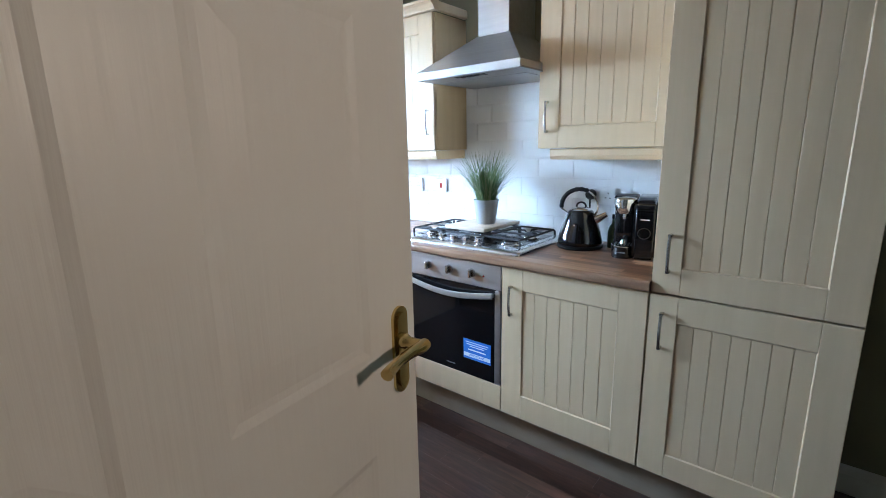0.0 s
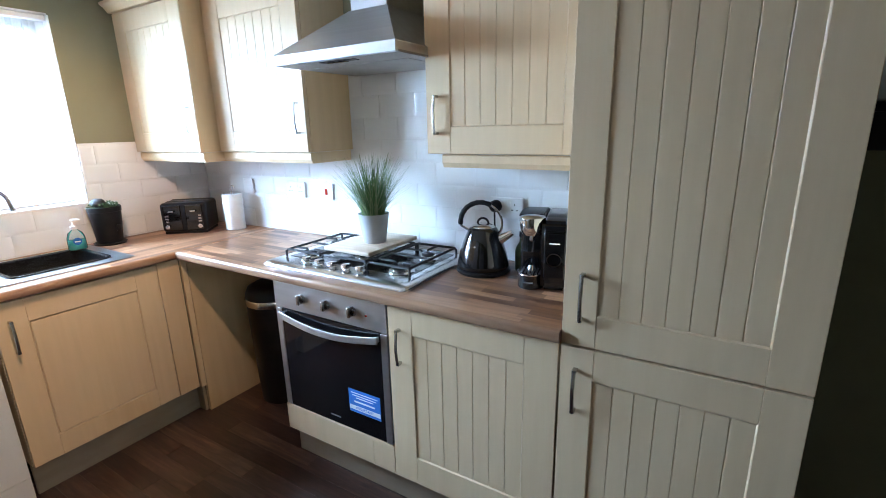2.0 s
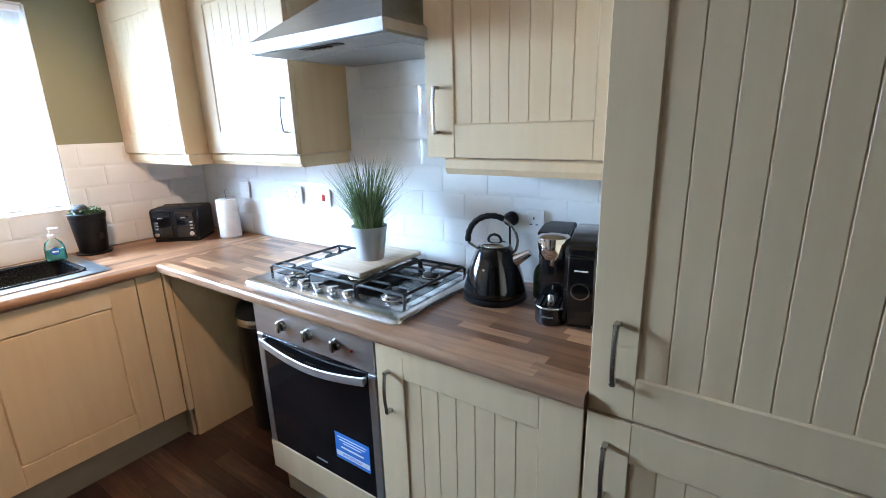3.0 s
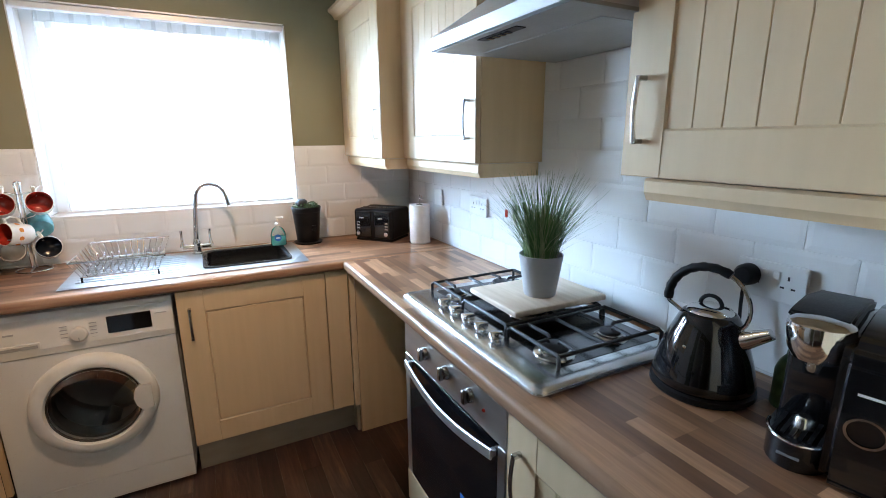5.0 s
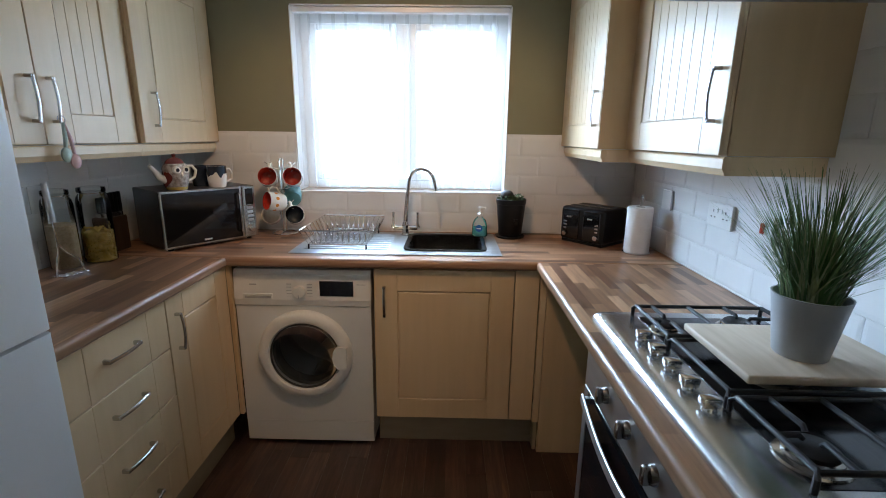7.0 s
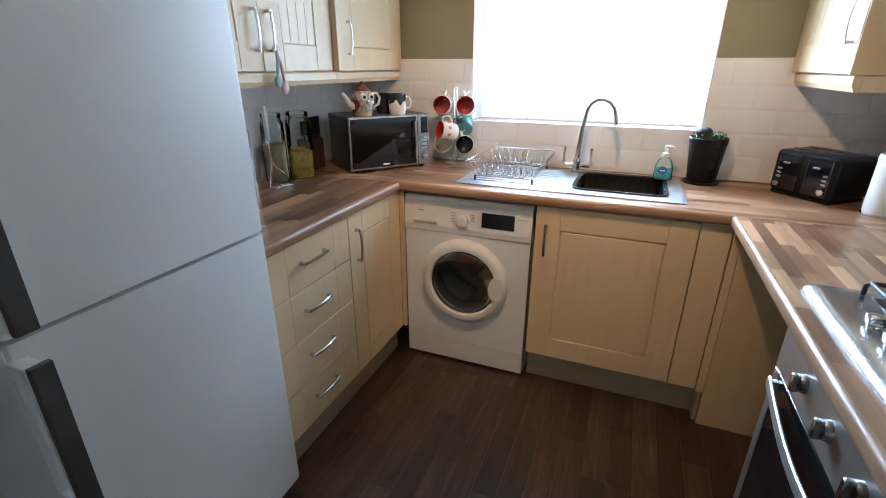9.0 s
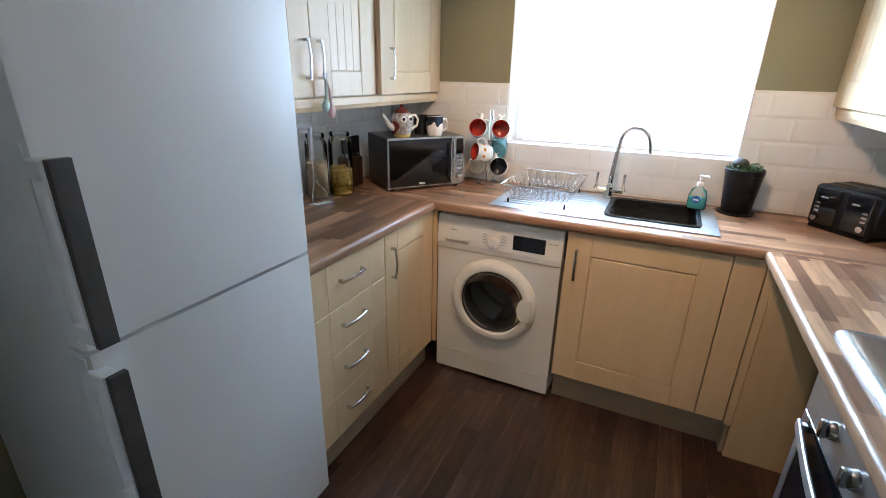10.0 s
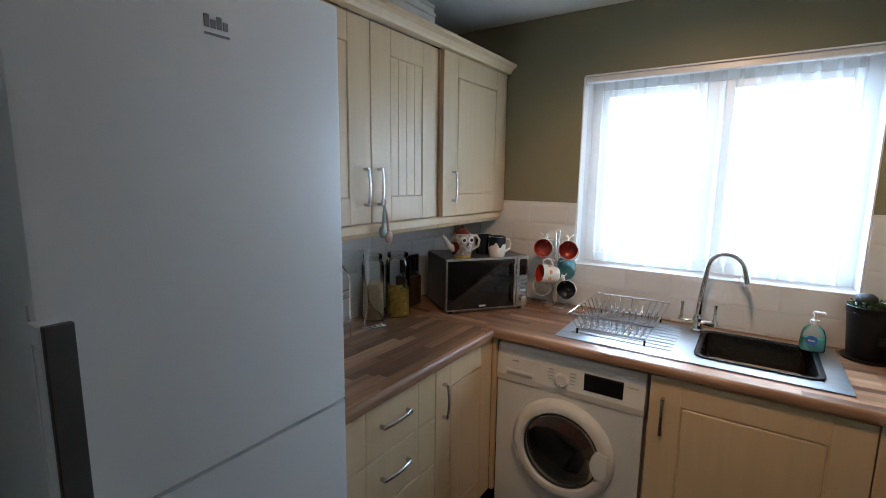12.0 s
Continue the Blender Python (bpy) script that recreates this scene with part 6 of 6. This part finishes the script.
# ---- ceiling lights and the board on the far wall ----
for at, label in (((1.32, -1.2), "white round ceiling light fitting"),):
    cl = thing("ceiling_light", pose(*at, TOP), label, "ceiling light", "ceiling lights")
    part("rose", turned([(0.055, -0.001), (0.055, -0.014), (0.045, -0.024), (0.012, -0.028)], 28), WHITE_PLASTIC, cl, smooth=True)
    part("lamp_holder", turned([(0.016, -0.028), (0.018, -0.034), (0.018, -0.072), (0.013, -0.076)], 20), WHITE_PLASTIC, cl, smooth=True)
sconce = thing("wall_lamp", pose(EAST, -1.45, 1.70), "small white wall lamp", "wall lamp")
part("back_plate", turned([(0.045, -0.001), (0.045, -0.012), (0.012, -0.016)], 24, (0, 0, 0), "x"), WHITE_PLASTIC, sconce, smooth=True)
part("lamp_arm", turned([(0.010, -0.016), (0.010, -0.10), (0.026, -0.11), (0.030, -0.135)], 20, (0, 0, 0), "x"), WHITE_PLASTIC, sconce, smooth=True)
note = thing("notice_board", pose(3.56, 0.0, 1.515), "white perforated board fixed above a dark shelf", "board")
part("panel", boxed(-0.42, 0.42, -0.020, -0.0005, 0.0, 0.62, bevel=0.003), TRIM_WHITE, note)
for i in range(8):
    for k in range(6):
        bar("peg_hole", (-0.355 + 0.1 * i - 0.003, -0.355 + 0.1 * i + 0.003, -0.0206, -0.0198, 0.06 + 0.1 * k - 0.003, 0.06 + 0.1 * k + 0.003), PRINT_GREY, note, 0.0)
ledge = thing("wall_shelf", pose(3.56, 0.0, 1.38), "dark wall shelf under the white board", "shelf")
part("shelf_board", boxed(-0.42, 0.42, -0.10, -0.0005, 0.105, 0.130, bevel=0.002), BLACK_PLASTIC, ledge)
part("back_board", boxed(-0.42, 0.42, -0.018, -0.0005, 0.0, 0.105, bevel=0.002), DARK_RECESS, ledge)

# ---- wall tiles and floor planks ----


def tile_mesh(w, h):
    """A metro tile in its own plane (x wide, z high, y out to -y) with bevelled edges."""
    me = bpy.data.meshes.new("tile")
    bm = bmesh.new()
    g, b, d = 0.0008, min(0.013, w / 3, h / 3), 0.0036
    outer = [(g, 0, g), (w - g, 0, g), (w - g, 0, h - g), (g, 0, h - g)]
    rim = [(x, -0.0022, z) for x, _, z in outer]
    top = [(b, -d, b), (w - b, -d, b), (w - b, -d, h - b), (b, -d, h - b)]
    rows = [[bm.verts.new(p) for p in r] for r in (outer, rim, top)]
    for a, c in zip(rows, rows[1:]):
        for i in range(4):
            bm.faces.new((a[i], a[(i + 1) % 4], c[(i + 1) % 4], c[i]))
    bm.faces.new(rows[2])
    bmesh.ops.recalc_face_normals(bm, faces=bm.faces[:])
    bm.to_mesh(me)
    bm.free()
    me.materials.append(TILE)
    return me


TILES = {}


def tile_run(parent, inverse, m, length, rows, shift, clip=None):
    """Lays brick-bonded tiles along local x from 0 to length; rows is a list of (z0, height, odd)."""
    for z, h, odd in rows:
        x = -0.2 + (shift + (0.1 if odd else 0.0)) % 0.2
        while x < length - 0.002:
            a, b = max(0.0, x), min(length, x + 0.2)
            x += 0.2
            if b - a < 0.012 or (clip and clip(a, b, z)):
                continue
            key = (round(b - a, 3), round(h, 3))
            if key not in TILES:
                TILES[key] = tile_mesh(b - a, h)
            ob = new("tile", TILES[key])
            ob.parent = parent
            ob.matrix_local = inverse @ m @ pose(a, 0, z)


R = [(0.92 + 0.1 * i, 0.1, i % 2) for i in range(9)]
G = 0.003
splash = tagged(part("splashback_north", boxed(0.0, 2.50, -G, -0.0002, WTOP + 0.001, 1.40), GROUT), "white bevelled metro tiles behind the hob", "tiling", kind="structure")
tile_run(splash, Matrix.Identity(4), pose(0.008, -G, 0), 2.49, R[:4] + [(0.911, 0.009, 0)], 0.037, None)
splash_hood = tagged(part("splashback_hood", boxed(1.264, 1.886, -G, -0.0002, 1.40, 1.74), GROUT), "white bevelled metro tiles below the hood", "tiling", kind="structure")
tile_run(splash_hood, Matrix.Identity(4), pose(1.264, -G, 0), 0.62, R[4:8], 0.181, None)
bm = bmesh.new()
box(bm, 0.0002, G, -2.499, WIN[0], WTOP + 0.001, 1.43)
box(bm, 0.0002, G, WIN[0], WIN[1], WTOP + 0.001, WIN[2] - 0.007)
box(bm, 0.0002, G, WIN[1], -0.004, WTOP + 0.001, 1.43)
splash = tagged(part("splashback_west", bm, GROUT), "white bevelled metro tiles round the window", "tiling", kind="structure")
for a, b, rows in ((-2.49, WIN[0], R[2:5]), (WIN[1], -0.008, R[2:5])):
    tile_run(splash, Matrix.Identity(4), pose(G, a, 0, 0, 0, 90), b - a, rows, 0.07)
tile_run(splash, Matrix.Identity(4), pose(G, -2.49, 0, 0, 0, 90), 2.482, R[:2] + [(0.911, 0.009, 0)], 0.07)
splash = tagged(part("splashback_south", boxed(0.004, 1.465, -2.4998, -2.5 + G, WTOP + 0.001, 1.40), GROUT), "white metro tiles behind the microwave", "tiling", kind="structure")
tile_run(splash, Matrix.Identity(4), pose(1.465, -2.5 + G, 0, 0, 0, 180), 1.45, R[:4] + [(0.911, 0.009, 0)], 0.05)

floor = tagged(part("floor", boxed(-0.1, 4.3, -4.0, 0.0, -0.06, -0.004), DARK_RECESS), "dark brown wood-plank vinyl floor", "floor", kind="structure")
PW = 0.088
PLANKS = {}


def plank_mesh(length):
    me = bpy.data.meshes.new("plank")
    bm = bmesh.new()
    g, b = 0.0003, 0.0007
    lo = [bm.verts.new((x, y, -0.004)) for x, y in ((g, g), (length - g, g), (length - g, PW - g), (g, PW - g))]
    mid = [bm.verts.new((x, y, -b * 0.5)) for x, y in ((g, g), (length - g, g), (length - g, PW - g), (g, PW - g))]
    hi = [bm.verts.new((x, y, 0.0)) for x, y in ((b, b), (length - b, b), (length - b, PW - b), (b, PW - b))]
    for p, q in ((lo, mid), (mid, hi)):
        for i in range(4):
            bm.faces.new((p[i], p[(i + 1) % 4], q[(i + 1) % 4], q[i]))
    bm.faces.new(hi)
    bm.to_mesh(me)
    bm.free()
    me.materials.append(PLANK)
    return me


rng = random.Random(5)
y = -2.64
while y < -0.001:
    x = 0.45 - rng.random() * 0.55
    while x < 4.28:
        length = min(round(rng.choice((0.3, 0.42, 0.55, 0.7)), 2), round(4.29 - x, 4))
        if length not in PLANKS:
            PLANKS[length] = plank_mesh(length)
        ob = new("plank", PLANKS[length])
        ob.parent = floor
        ob.location = (x, y, 0)
        x += length
    y += PW
tagged(part("floor_hall", boxed(1.72, 4.2, -4.0, -2.64, -0.004, 0.0), CARD), "plain pale hall floor", "floor", kind="structure")
